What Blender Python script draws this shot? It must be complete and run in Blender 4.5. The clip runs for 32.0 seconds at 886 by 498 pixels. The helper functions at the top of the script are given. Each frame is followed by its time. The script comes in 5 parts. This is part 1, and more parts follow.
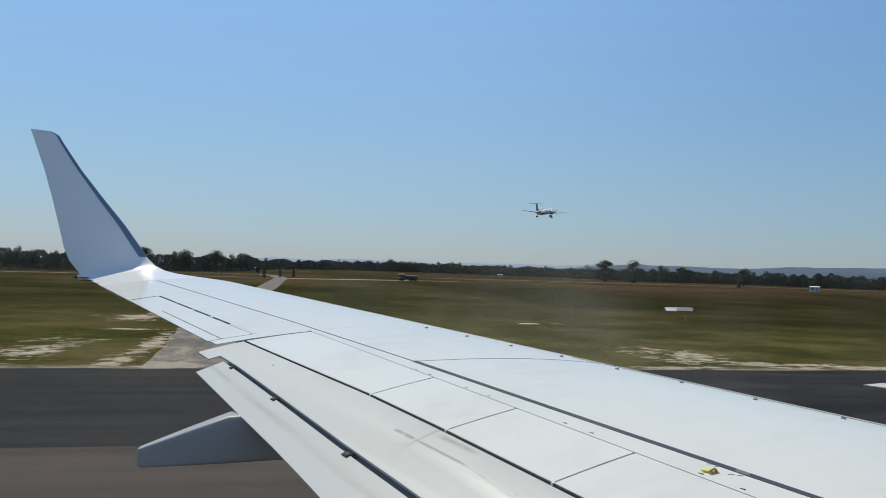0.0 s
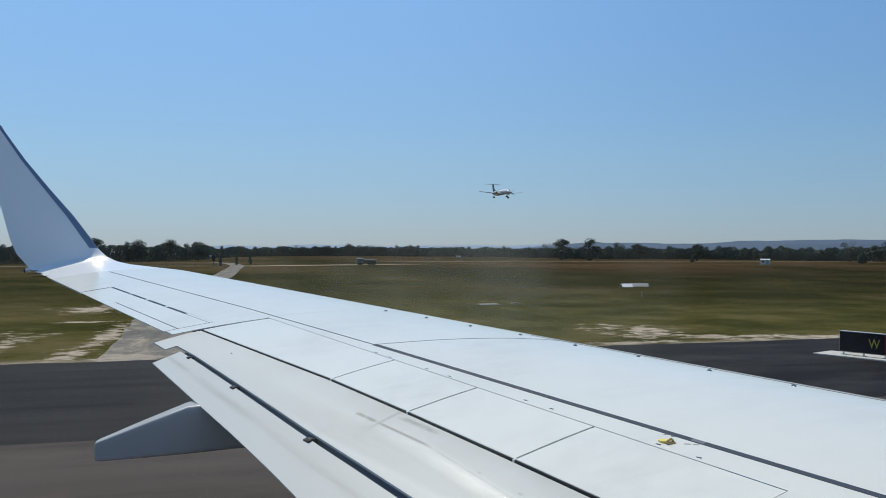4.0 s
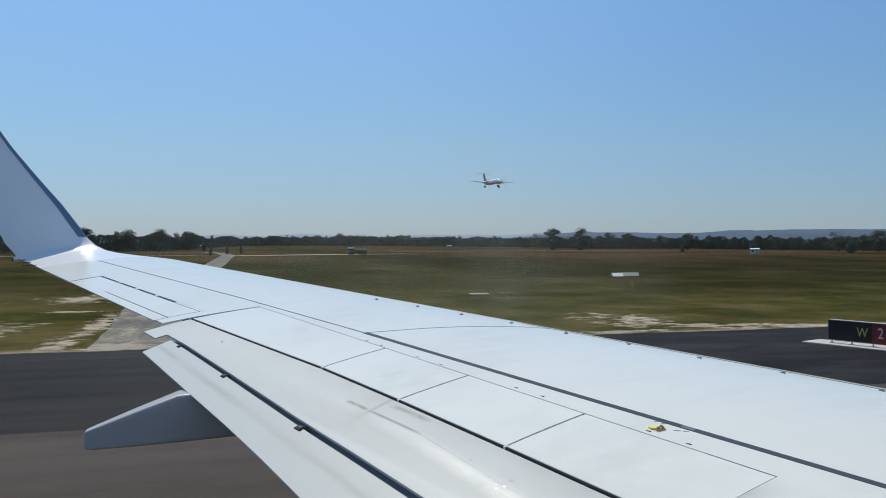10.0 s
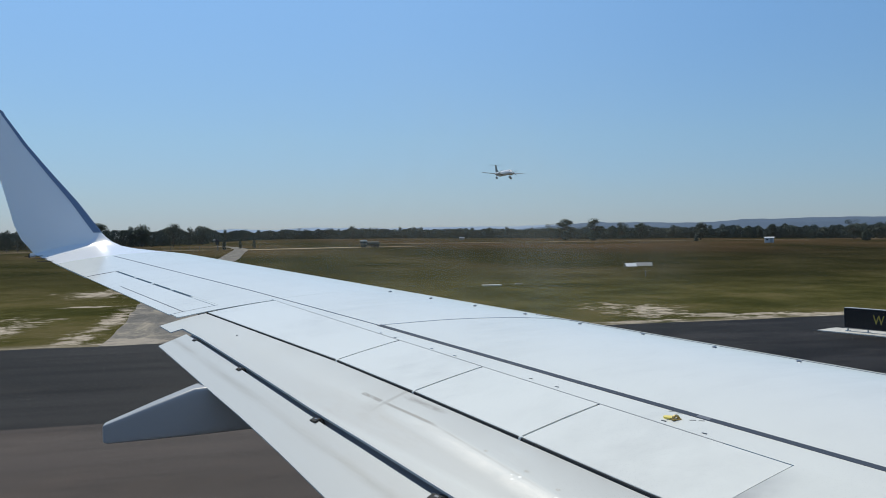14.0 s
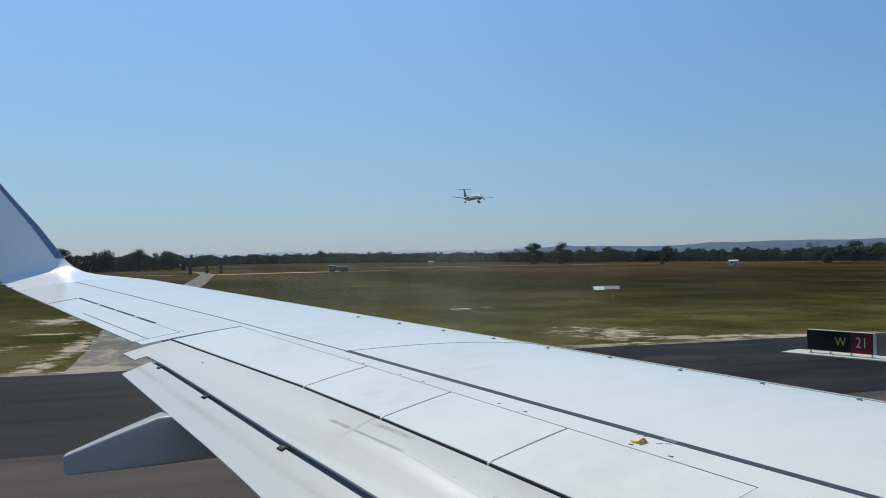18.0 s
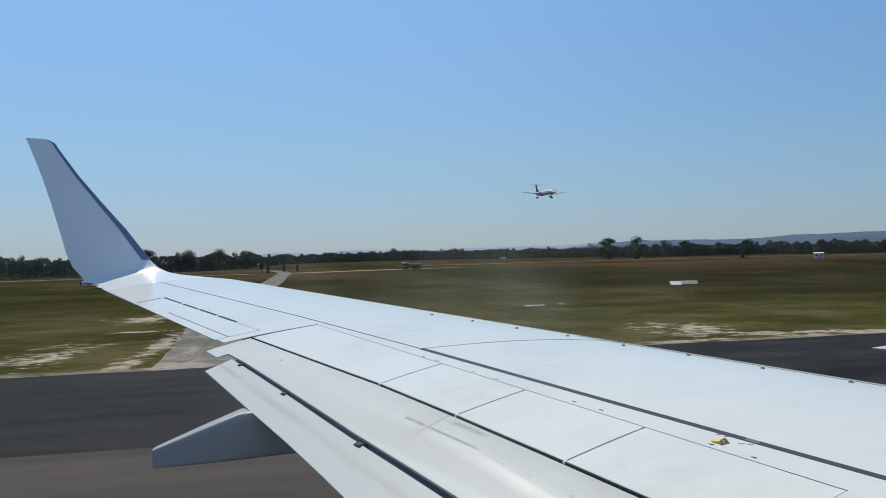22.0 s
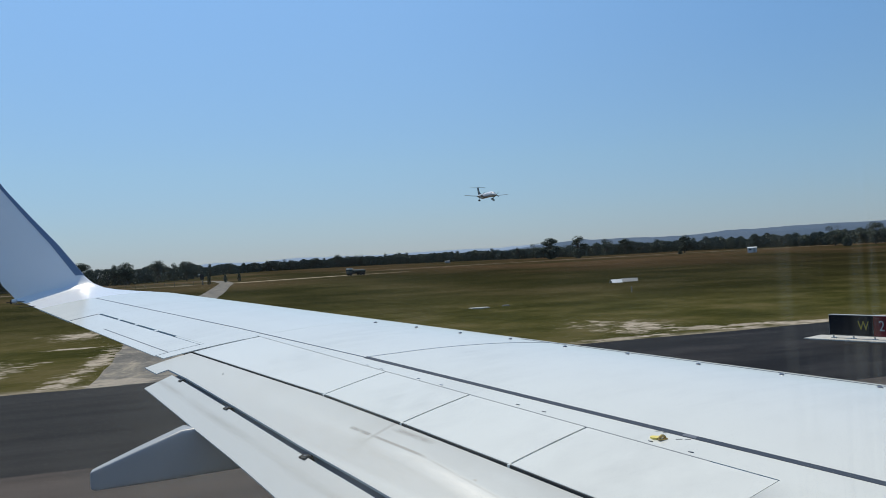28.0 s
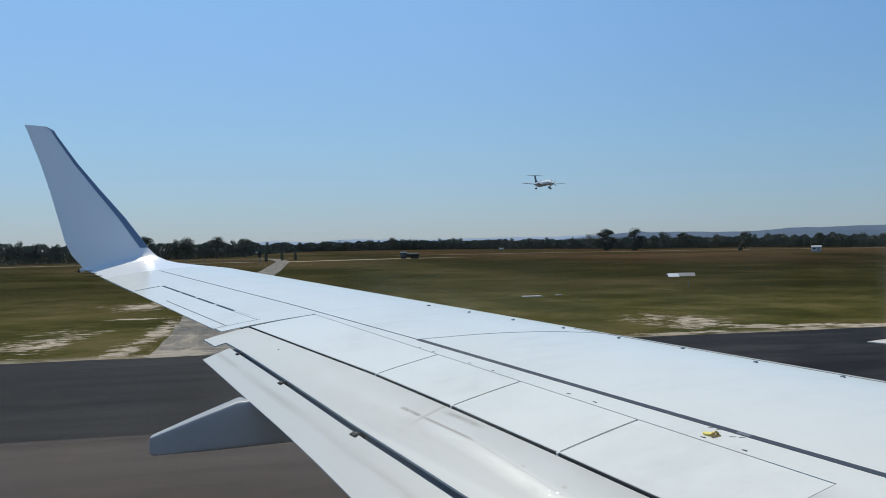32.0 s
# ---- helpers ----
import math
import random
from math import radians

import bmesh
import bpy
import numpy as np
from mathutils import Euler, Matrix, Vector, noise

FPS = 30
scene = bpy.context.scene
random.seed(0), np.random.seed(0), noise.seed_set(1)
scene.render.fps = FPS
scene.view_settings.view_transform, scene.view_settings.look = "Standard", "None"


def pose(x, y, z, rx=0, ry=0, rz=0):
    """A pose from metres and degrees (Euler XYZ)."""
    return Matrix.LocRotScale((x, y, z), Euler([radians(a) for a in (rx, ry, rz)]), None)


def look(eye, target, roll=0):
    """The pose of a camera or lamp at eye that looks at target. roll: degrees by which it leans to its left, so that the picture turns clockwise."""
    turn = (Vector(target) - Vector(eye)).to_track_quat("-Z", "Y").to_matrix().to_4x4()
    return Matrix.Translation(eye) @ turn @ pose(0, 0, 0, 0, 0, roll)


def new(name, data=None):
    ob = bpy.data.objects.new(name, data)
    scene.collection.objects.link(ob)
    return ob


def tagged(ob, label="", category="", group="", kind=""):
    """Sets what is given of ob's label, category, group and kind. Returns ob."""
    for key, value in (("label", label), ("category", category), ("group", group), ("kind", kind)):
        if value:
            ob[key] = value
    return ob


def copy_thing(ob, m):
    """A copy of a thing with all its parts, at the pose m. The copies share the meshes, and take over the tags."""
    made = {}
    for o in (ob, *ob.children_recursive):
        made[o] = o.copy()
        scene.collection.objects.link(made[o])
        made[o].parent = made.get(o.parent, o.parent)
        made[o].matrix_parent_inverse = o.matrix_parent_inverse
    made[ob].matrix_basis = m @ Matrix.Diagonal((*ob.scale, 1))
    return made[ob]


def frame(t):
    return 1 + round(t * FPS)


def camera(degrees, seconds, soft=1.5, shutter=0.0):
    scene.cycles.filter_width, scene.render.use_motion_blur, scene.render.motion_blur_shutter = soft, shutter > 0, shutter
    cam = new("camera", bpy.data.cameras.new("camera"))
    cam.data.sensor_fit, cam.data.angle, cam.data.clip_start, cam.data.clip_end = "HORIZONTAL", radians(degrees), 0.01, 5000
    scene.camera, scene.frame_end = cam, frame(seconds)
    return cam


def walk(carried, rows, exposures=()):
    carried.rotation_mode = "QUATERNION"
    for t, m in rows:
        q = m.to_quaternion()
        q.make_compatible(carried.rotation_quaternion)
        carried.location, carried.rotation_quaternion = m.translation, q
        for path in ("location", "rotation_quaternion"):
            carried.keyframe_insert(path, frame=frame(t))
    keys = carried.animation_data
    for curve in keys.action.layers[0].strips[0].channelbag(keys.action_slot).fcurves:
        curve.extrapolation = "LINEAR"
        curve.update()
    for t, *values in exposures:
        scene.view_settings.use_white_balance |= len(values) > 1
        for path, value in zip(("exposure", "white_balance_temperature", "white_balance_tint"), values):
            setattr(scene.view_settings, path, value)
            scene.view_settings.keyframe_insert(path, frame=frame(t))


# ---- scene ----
# Airfield seen over the wing of a parked airliner.  x: along the fuselage, y: outboard, z: up, metres.
cam = camera(58.4, 32.0, soft=0.88)
PATH = [
    (0.0, -0.011, -0.005, 3.922, 91.59, -1.69, -12.14), (0.5, -0.005, -0.007, 3.920, 90.98, -0.53, -12.82),
    (1.0, -0.018, -0.009, 3.917, 89.12, -0.57, -13.66), (1.5, -0.006, -0.006, 3.914, 89.03, -0.26, -13.30),
    (2.0, -0.003, -0.007, 3.912, 89.53, -0.59, -13.55), (2.5, 0.000, 0.001, 3.915, 90.32, -0.29, -13.77),
    (3.0, -0.007, -0.009, 3.913, 90.82, -0.12, -14.87), (3.5, -0.005, -0.008, 3.916, 90.56, -0.18, -14.96),
    (5.5, 0.005, -0.006, 3.913, 90.09, 0.56, -16.03), (6.0, 0.002, -0.011, 3.909, 89.91, 0.66, -16.05),
    (6.5, 0.008, -0.006, 3.907, 89.85, 0.73, -15.92), (7.0, 0.008, -0.004, 3.906, 89.75, 0.34, -15.93),
    (7.5, 0.001, -0.005, 3.906, 89.79, 0.28, -15.87), (8.0, 0.003, -0.010, 3.901, 89.78, 0.31, -15.92),
    (8.5, -0.007, -0.004, 3.906, 89.79, -0.04, -15.45), (9.0, 0.000, 0.000, 3.900, 89.45, 0.10, -15.50),
    (9.5, 0.001, 0.006, 3.902, 89.56, -0.26, -15.46), (10.0, 0.002, 0.005, 3.902, 89.62, -0.06, -15.79),
    (10.5, -0.003, 0.005, 3.899, 89.73, -0.02, -15.73), (11.0, -0.001, 0.008, 3.905, 89.80, -0.62, -15.92),
    (11.5, -0.005, 0.003, 3.906, 89.96, -1.00, -15.74), (12.0, -0.005, 0.001, 3.903, 90.08, -1.04, -15.99),
    (12.5, -0.006, 0.001, 3.902, 90.25, -0.68, -15.74), (13.0, 0.005, 0.001, 3.897, 89.61, 0.98, -15.32),
    (13.5, -0.004, -0.001, 3.893, 89.14, 1.36, -14.90), (14.0, -0.004, 0.003, 3.901, 89.04, 0.55, -14.90),
    (14.5, -0.006, -0.007, 3.902, 89.08, 0.12, -14.15), (16.5, 0.007, 0.002, 3.904, 87.61, 2.25, -14.84),
    (17.0, 0.013, 0.006, 3.907, 88.94, 1.81, -16.55), (17.5, 0.001, -0.010, 3.910, 90.35, 1.18, -17.45),
    (18.0, 0.001, -0.015, 3.910, 90.76, 0.76, -17.14), (18.5, -0.000, -0.019, 3.910, 90.94, 0.81, -17.25),
    (19.0, -0.030, -0.016, 3.909, 89.87, 1.84, -14.50), (19.5, -0.004, -0.019, 3.910, 89.70, 2.03, -10.18),
    (20.0, -0.011, -0.007, 3.907, 88.96, 1.26, -11.09), (20.5, 0.016, -0.021, 3.921, 88.93, 2.69, -10.93),
    (21.0, 0.001, -0.009, 3.911, 89.35, 3.47, -10.81), (21.5, -0.006, -0.018, 3.924, 90.18, 2.10, -10.69),
    (22.0, -0.001, -0.021, 3.922, 90.61, 1.44, -11.91), (22.5, -0.005, -0.035, 3.918, 90.75, 0.98, -12.40),
    (23.0, -0.004, -0.027, 3.922, 90.43, 1.31, -12.52), (23.5, 0.008, -0.030, 3.924, 90.59, 2.05, -11.88),
    (24.0, 0.008, -0.027, 3.927, 90.44, 2.75, -11.82), (24.5, 0.010, -0.028, 3.930, 90.71, 2.46, -12.16),
    (26.5, 0.017, -0.023, 3.941, 91.50, 2.00, -11.53), (27.0, 0.020, -0.051, 3.951, 91.94, 0.92, -13.20),
    (27.5, 0.014, -0.064, 3.953, 91.35, 1.78, -14.56), (28.0, 0.022, -0.056, 3.950, 90.75, 3.12, -15.94),
    (28.5, 0.034, -0.062, 3.952, 90.73, 3.45, -15.80), (29.0, 0.036, -0.050, 3.946, 90.78, 2.36, -15.85),
    (29.5, 0.006, -0.076, 3.947, 91.52, 2.03, -14.66), (30.0, 0.008, -0.075, 3.946, 91.26, 2.27, -14.22),
    (30.5, 0.010, -0.058, 3.950, 91.39, 2.78, -14.58), (31.0, -0.008, -0.053, 3.958, 91.74, 2.62, -14.65),
    (31.5, -0.023, -0.085, 3.939, 90.92, 1.23, -14.44), (32.0, -0.000, -0.067, 3.941, 89.87, 0.91, -12.04),
]
walk(cam, [(t, pose(x, y, z, rx, ry, rz)) for t, x, y, z, rx, ry, rz in PATH], [(0, -0.02, 8250, 6), (1.0, -0.02, 7800, 5), (3.0, -0.02, 7650, 5), (18, -0.02, 7620, 5), (22, -0.02, 7730, 5), (32, -0.02, 7700, 5)])

EYE_Z = 3.9         # the cabin eye, over the wing's own zero height
SPREAD = 4.7 / 3.9  # the field is laid out for an eye 3.9 m up, then scaled about it to 4.7 m to keep the wing's shadow out of view

# ---- light ----
SUN_AZ, SUN_EL = -17.0, 64.0      # degrees from +y towards +x, and above the horizon
world = bpy.data.worlds.new("sky")
scene.world = world
world.use_nodes = True
wn, wl = world.node_tree.nodes, world.node_tree.links
sky = wn.new("ShaderNodeTexSky")
sky.sky_type = "NISHITA"
sky.sun_disc = False
sky.sun_elevation, sky.sun_rotation = radians(SUN_EL), radians(SUN_AZ)
sky.altitude, sky.air_density, sky.dust_density, sky.ozone_density = 20, 1.0, 0.0, 3.0
wn["Background"].inputs["Strength"].default_value = 0.072
# thin blue haze: a little less yellow low down, clearer above
tint, way, up_z, tone = wn.new("ShaderNodeMix"), wn.new("ShaderNodeTexCoord"), wn.new("ShaderNodeSeparateXYZ"), wn.new("ShaderNodeValToRGB")
tint.data_type, tint.blend_type = "RGBA", "MULTIPLY"
tint.inputs[0].default_value = 1.0
els = tone.color_ramp.elements
els[0].position, els[0].color = 0.0, (0.56, 0.728, 1.33, 1)
els[1].position, els[1].color = 0.40, (1.66, 2.12, 2.54, 1)
el = els.new(0.12)
el.color = (0.985, 1.20, 1.53, 1)
el = els.new(0.05)
el.color = (0.752, 0.915, 1.35, 1)
wl.new(way.outputs["Generated"], up_z.inputs[0])
wl.new(up_z.outputs["Z"], tone.inputs["Fac"])
wl.new(sky.outputs["Color"], tint.inputs[6])
wl.new(tone.outputs["Color"], tint.inputs[7])
# the sky deepens gently towards the side away from the sun, most of all high up
side, rise, amount, deep = wn.new("ShaderNodeMapRange"), wn.new("ShaderNodeMapRange"), wn.new("ShaderNodeMath"), wn.new("ShaderNodeMix")
for nd, lo_, hi_, out_lo, out_hi in ((side, 0.15, 0.90, 0.0, 1.0), (rise, 0.0, 0.30, 0.40, 1.0)):
    nd.interpolation_type = "SMOOTHSTEP"
    for k_, v_ in (("From Min", lo_), ("From Max", hi_), ("To Min", out_lo), ("To Max", out_hi)):
        nd.inputs[k_].default_value = v_
amount.operation = "MULTIPLY"
deep.data_type, deep.blend_type = "RGBA", "MULTIPLY"
deep.inputs[7].default_value = (0.73, 0.838, 0.91, 1)
wl.new(up_z.outputs["X"], side.inputs["Value"])
wl.new(up_z.outputs["Z"], rise.inputs["Value"])
wl.new(side.outputs["Result"], amount.inputs[0])
wl.new(rise.outputs["Result"], amount.inputs[1])
wl.new(amount.outputs[0], deep.inputs[0])
wl.new(tint.outputs[2], deep.inputs[6])
wl.new(deep.outputs[2], wn["Background"].inputs["Color"])
sun = new("sun", bpy.data.lights.new("sun", "SUN"))
sun.data.energy, sun.data.angle, sun.data.color = 3.05, radians(0.53), (1.0, 0.97, 0.925)
sa, se = radians(SUN_AZ), radians(SUN_EL)
sun.matrix_world = look((math.sin(sa) * math.cos(se) * 60, math.cos(sa) * math.cos(se) * 60, math.sin(se) * 60), (0, 0, 0))


# ---- material helpers ----
def mat(name, rough=0.5, metal=0.0, color=(0.5, 0.5, 0.5)):
    m = bpy.data.materials.new(name)
    m.use_nodes = True
    b = m.node_tree.nodes["Principled BSDF"]
    b.inputs["Roughness"].default_value, b.inputs["Metallic"].default_value = rough, metal
    b.inputs["Base Color"].default_value = (*color, 1)
    return m


def node(m, kind, **inputs):
    n = m.node_tree.nodes.new("ShaderNode" + kind)
    for k, v in inputs.items():
        n.inputs[k].default_value = v
    return n


def link(m, a, b):
    m.node_tree.links.new(a, b)


def coords(m, scale=(1, 1, 1), world_space=False, turn=0):
    """Position scaled by axis."""
    src = node(m, "NewGeometry").outputs["Position"] if world_space else node(m, "TexCoord").outputs["Object"]
    mp = node(m, "Mapping")
    k = 1 / SPREAD if world_space else 1
    if turn:
        mp.vector_type = "TEXTURE"
        mp.inputs["Scale"].default_value = [1 / (k * s) for s in scale]
        mp.inputs["Rotation"].default_value = (0, 0, radians(turn))
    else:
        mp.inputs["Scale"].default_value = [k * s for s in scale]
    link(m, src, mp.inputs["Vector"])
    return mp.outputs["Vector"]


def noise_tex(m, vec, scale, detail=4.0, rough=0.6, dist=0.0):
    n = node(m, "TexNoise", Scale=scale, Detail=detail, Roughness=rough, Distortion=dist)
    link(m, vec, n.inputs["Vector"])
    return n.outputs["Fac"]


def ramp(m, fac, stops):
    r = node(m, "ValToRGB")
    e = r.color_ramp.elements
    while len(e) < len(stops):
        e.new(0.5)
    for el, (pos, col) in zip(e, stops):
        el.position, el.color = pos, (*col, 1)
    link(m, fac, r.inputs["Fac"])
    return r.outputs["Color"]


def mix(m, fac, a, b, mode="MIX"):
    n = node(m, "Mix")
    n.data_type, n.blend_type = "RGBA", mode
    for sock, v in ((n.inputs[0], fac), (n.inputs[6], a), (n.inputs[7], b)):
        if isinstance(v, (int, float)):
            sock.default_value = v
        elif isinstance(v, tuple):
            sock.default_value = (*v, 1)
        else:
            link(m, v, sock)
    return n.outputs[2]


def maths(m, op, a, b=0.0):
    n = node(m, "Math")
    n.operation = op
    for sock, v in ((n.inputs[0], a), (n.inputs[1], b)):
        if isinstance(v, (int, float)):
            sock.default_value = v
        else:
            link(m, v, sock)
    return n.outputs[0]


def finish(m, color=None, rough=None, bump=None, strength=0.2, distance=0.01):
    b = m.node_tree.nodes["Principled BSDF"]
    if color is not None:
        link(m, color, b.inputs["Base Color"])
    if rough is not None:
        link(m, rough, b.inputs["Roughness"])
    if bump is not None:
        n = node(m, "Bump", Strength=strength, Distance=distance)
        link(m, bump, n.inputs["Height"])
        link(m, n.outputs["Normal"], b.inputs["Normal"])
    return m


def translucent(m, amount):
    """Let light through thin leaves."""
    b = m.node_tree.nodes["Principled BSDF"]
    tr, mx = node(m, "BsdfTranslucent"), node(m, "MixShader")
    mx.inputs["Fac"].default_value = amount
    src = b.inputs["Base Color"].links[0].from_socket
    link(m, src, tr.inputs["Color"])
    link(m, b.outputs[0], mx.inputs[1])
    link(m, tr.outputs[0], mx.inputs[2])
    link(m, mx.outputs[0], m.node_tree.nodes["Material Output"].inputs["Surface"])
    return m


def matt(m, level=0.05):
    """Ground has hardly any sheen, even at a low angle."""
    m.node_tree.nodes["Principled BSDF"].inputs["Specular IOR Level"].default_value = level
    return m


def grey(v):
    return (v, v, v)


def paint(name, base, rough, dirt, dirt_amount, streak=(1, 6, 1), turn=0):
    """Aircraft paint: faint mottling and rubbed-in dirt running along the chord."""
    m = mat(name, rough)
    v = coords(m, (1, 1, 1))
    big = noise_tex(m, v, 0.7, 5, 0.6)
    st = noise_tex(m, coords(m, streak, False, turn), 1.3, 6, 0.65)
    fine = noise_tex(m, v, 22, 3, 0.6)
    c = mix(m, maths(m, "MULTIPLY", ramp_f(m, big, 0.35, 0.75), 0.35), base, tuple(0.93 * a for a in base))
    f = maths(m, "MULTIPLY", ramp_f(m, maths(m, "MULTIPLY", st, big), 0.22, 0.45), dirt_amount)
    c = mix(m, f, c, dirt)
    c = mix(m, maths(m, "MULTIPLY", ramp_f(m, fine, 0.58, 0.8), 0.07), c, dirt)
    r = maths(m, "ADD", maths(m, "MULTIPLY", big, 0.12), rough - 0.06)
    return finish(m, c, r, fine, 0.015, 0.002)


def ramp_f(m, fac, lo, hi):
    n = node(m, "MapRange")
    n.inputs["From Min"].default_value, n.inputs["From Max"].default_value = lo, hi
    link(m, fac, n.inputs["Value"])
    return n.outputs["Result"]


M_WING = paint("wing_paint", (0.75, 0.76, 0.705), 0.18, (0.49, 0.50, 0.47), 0.25)
M_SPOIL = paint("spoiler_paint", (0.775, 0.785, 0.73), 0.19, (0.47, 0.475, 0.445), 0.32, (1.5, 3, 1))
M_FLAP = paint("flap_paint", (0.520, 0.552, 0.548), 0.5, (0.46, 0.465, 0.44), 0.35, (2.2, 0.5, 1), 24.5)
def band(m, v, mid, half, soft):
    """1 within half of mid, falling to 0 over soft."""
    return ramp_f(m, maths(m, "ABSOLUTE", maths(m, "SUBTRACT", v, mid)), half + soft, half)


def both(m, *fs):
    out = fs[0]
    for f in fs[1:]:
        out = maths(m, "MULTIPLY", out, f)
    return out


def flap_dirt_sheen(m):
    """Grime, rub marks, greyer zones, a painted cream sheen and white glints along the flap, heaviest inboard."""
    b = m.node_tree.nodes["Principled BSDF"]
    base = b.inputs["Base Color"].links[0].from_socket
    sp = node(m, "SeparateXYZ")
    link(m, coords(m, (1, 1, 1), False, 24.5), sp.inputs[0])
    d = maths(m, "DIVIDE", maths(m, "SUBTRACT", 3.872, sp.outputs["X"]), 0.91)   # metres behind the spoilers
    along = sp.outputs["Y"]
    # distance behind the rub line, which drifts aft inboard
    off = maths(m, "SUBTRACT", maths(m, "SUBTRACT", d, 0.213), maths(m, "MULTIPLY", maths(m, "MAXIMUM", maths(m, "SUBTRACT", 4.65, along), 0.0), 0.112))
    main = ramp_f(m, d, 0.62, 0.56)
    def n(sx, sy, lo, hi, dist=0.4):
        return ramp_f(m, noise_tex(m, coords(m, (sx, sy, 1), False, 24.5), 1.0, 6, 0.64, dist), lo, hi)
    long, blot, wisp = n(7, 0.8, 0.42, 0.66), n(4.5, 2.6, 0.42, 0.64), n(18, 3.0, 0.46, 0.68)
    inb = ramp_f(m, along, 9.0, 4.5)
    c = base
    def lay(f, amount, col):
        nonlocal c
        c = mix(m, maths(m, "MULTIPLY", f, amount), c, col)
    # greyer between the spoilers and the rub line
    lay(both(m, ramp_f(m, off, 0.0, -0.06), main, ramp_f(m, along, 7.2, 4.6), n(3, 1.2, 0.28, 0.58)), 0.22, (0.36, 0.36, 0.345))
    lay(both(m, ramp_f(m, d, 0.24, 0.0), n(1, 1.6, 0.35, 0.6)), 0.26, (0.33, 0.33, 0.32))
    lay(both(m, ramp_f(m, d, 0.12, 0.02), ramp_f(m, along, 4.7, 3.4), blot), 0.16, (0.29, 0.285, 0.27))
    # greyer tone behind the cream strip
    lay(both(m, ramp_f(m, off, 0.06, 0.16), main, ramp_f(m, along, 8.0, 5.0)), 0.45, (0.40, 0.415, 0.415))
    lay(both(m, ramp_f(m, d, 0.62, 0.70), ramp_f(m, along, 8.0, 5.0)), 0.30, (0.42, 0.43, 0.425))
    # tan wisps, and a cream highlight painted into the colour
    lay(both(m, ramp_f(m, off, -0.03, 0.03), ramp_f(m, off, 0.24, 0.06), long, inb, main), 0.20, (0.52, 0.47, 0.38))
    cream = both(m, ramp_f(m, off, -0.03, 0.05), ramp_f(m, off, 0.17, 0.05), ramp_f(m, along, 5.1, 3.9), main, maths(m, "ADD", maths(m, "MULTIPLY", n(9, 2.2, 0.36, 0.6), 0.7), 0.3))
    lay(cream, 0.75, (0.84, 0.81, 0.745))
    here = both(m, ramp_f(m, along, 6.6, 5.6), ramp_f(m, along, 3.9, 4.8), main)
    lay(both(m, wisp, here), 0.26, (0.40, 0.385, 0.35))
    # rub line, its outboard mark, the smear beside the spoiler joint and a cross smudge
    lay(both(m, band(m, off, 0.0, 0.008, 0.012), band(m, along, 4.93, 0.25, 0.12), n(30, 6, 0.26, 0.44)), 0.80, (0.21, 0.205, 0.19))
    lay(both(m, band(m, off, 0.0, 0.003, 0.012), band(m, along, 4.25, 0.55, 0.35), n(14, 2, 0.30, 0.52)), 0.55, (0.34, 0.325, 0.29))
    lay(both(m, band(m, off, 0.0, 0.012, 0.014), band(m, along, 5.43, 0.12, 0.03), n(30, 6, 0.26, 0.44)), 0.85, (0.22, 0.215, 0.20))
    lay(both(m, band(m, d, 0.036, 0.010, 0.030), band(m, along, 4.93, 0.16, 0.12), n(24, 6, 0.28, 0.48)), 0.80, (0.26, 0.255, 0.24))
    lay(both(m, band(m, along, 5.245, 0.008, 0.022), ramp_f(m, d, 0.36, 0.22), n(6, 20, 0.26, 0.46)), 0.60, (0.30, 0.295, 0.28))
    lay(both(m, band(m, along, 5.27, 0.02, 0.14), band(m, d, 0.33, 0.06, 0.14), blot), 0.5, (0.34, 0.335, 0.32))
    # tan spots, then fastener glints painted as white spots
    for ca_, cd_, ra_, tone in ((3.60, 0.262, 0.022, (0.30, 0.27, 0.22)), (4.01, 0.247, 0.018, (0.36, 0.32, 0.26)), (3.30, 0.30, 0.018, (0.34, 0.30, 0.24)),
                                (3.596, 0.338, 0.016, (0.92, 0.92, 0.90)), (3.625, 0.385, 0.014, (0.92, 0.92, 0.90)), (3.66, 0.352, 0.009, (0.92, 0.92, 0.90)), (3.256, 0.37, 0.016, (0.92, 0.92, 0.90))):
        e2 = maths(m, "ADD", maths(m, "POWER", maths(m, "DIVIDE", maths(m, "SUBTRACT", along, ca_), ra_), 2.0), maths(m, "POWER", maths(m, "DIVIDE", maths(m, "SUBTRACT", d, cd_), ra_ * 0.75), 2.0))
        lay(both(m, ramp_f(m, e2, 1.4, 0.2), n(60, 50, 0.30, 0.5)), 0.9 if tone[0] > 0.5 else 0.55, tone)
    # smear along the middle of the aft flap, and its dusty inboard end
    aft = maths(m, "SUBTRACT", d, maths(m, "ADD", maths(m, "MULTIPLY", maths(m, "SUBTRACT", 8.4, along), 0.068), 0.645))
    rear = ramp_f(m, d, 0.58, 0.64)
    lay(both(m, band(m, aft, 0.0, 0.008, 0.05), rear, n(8, 0.9, 0.30, 0.58)), 0.48, (0.32, 0.315, 0.295))
    lay(both(m, ramp_f(m, aft, -0.16, 0.0), ramp_f(m, aft, 0.02, -0.01), rear, ramp_f(m, along, 6.6, 4.6), n(10, 1.6, 0.34, 0.62)), 0.34, (0.40, 0.37, 0.31))
    link(m, c, b.inputs["Base Color"])
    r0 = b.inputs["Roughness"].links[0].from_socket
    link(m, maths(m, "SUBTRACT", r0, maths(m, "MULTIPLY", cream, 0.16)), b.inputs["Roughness"])


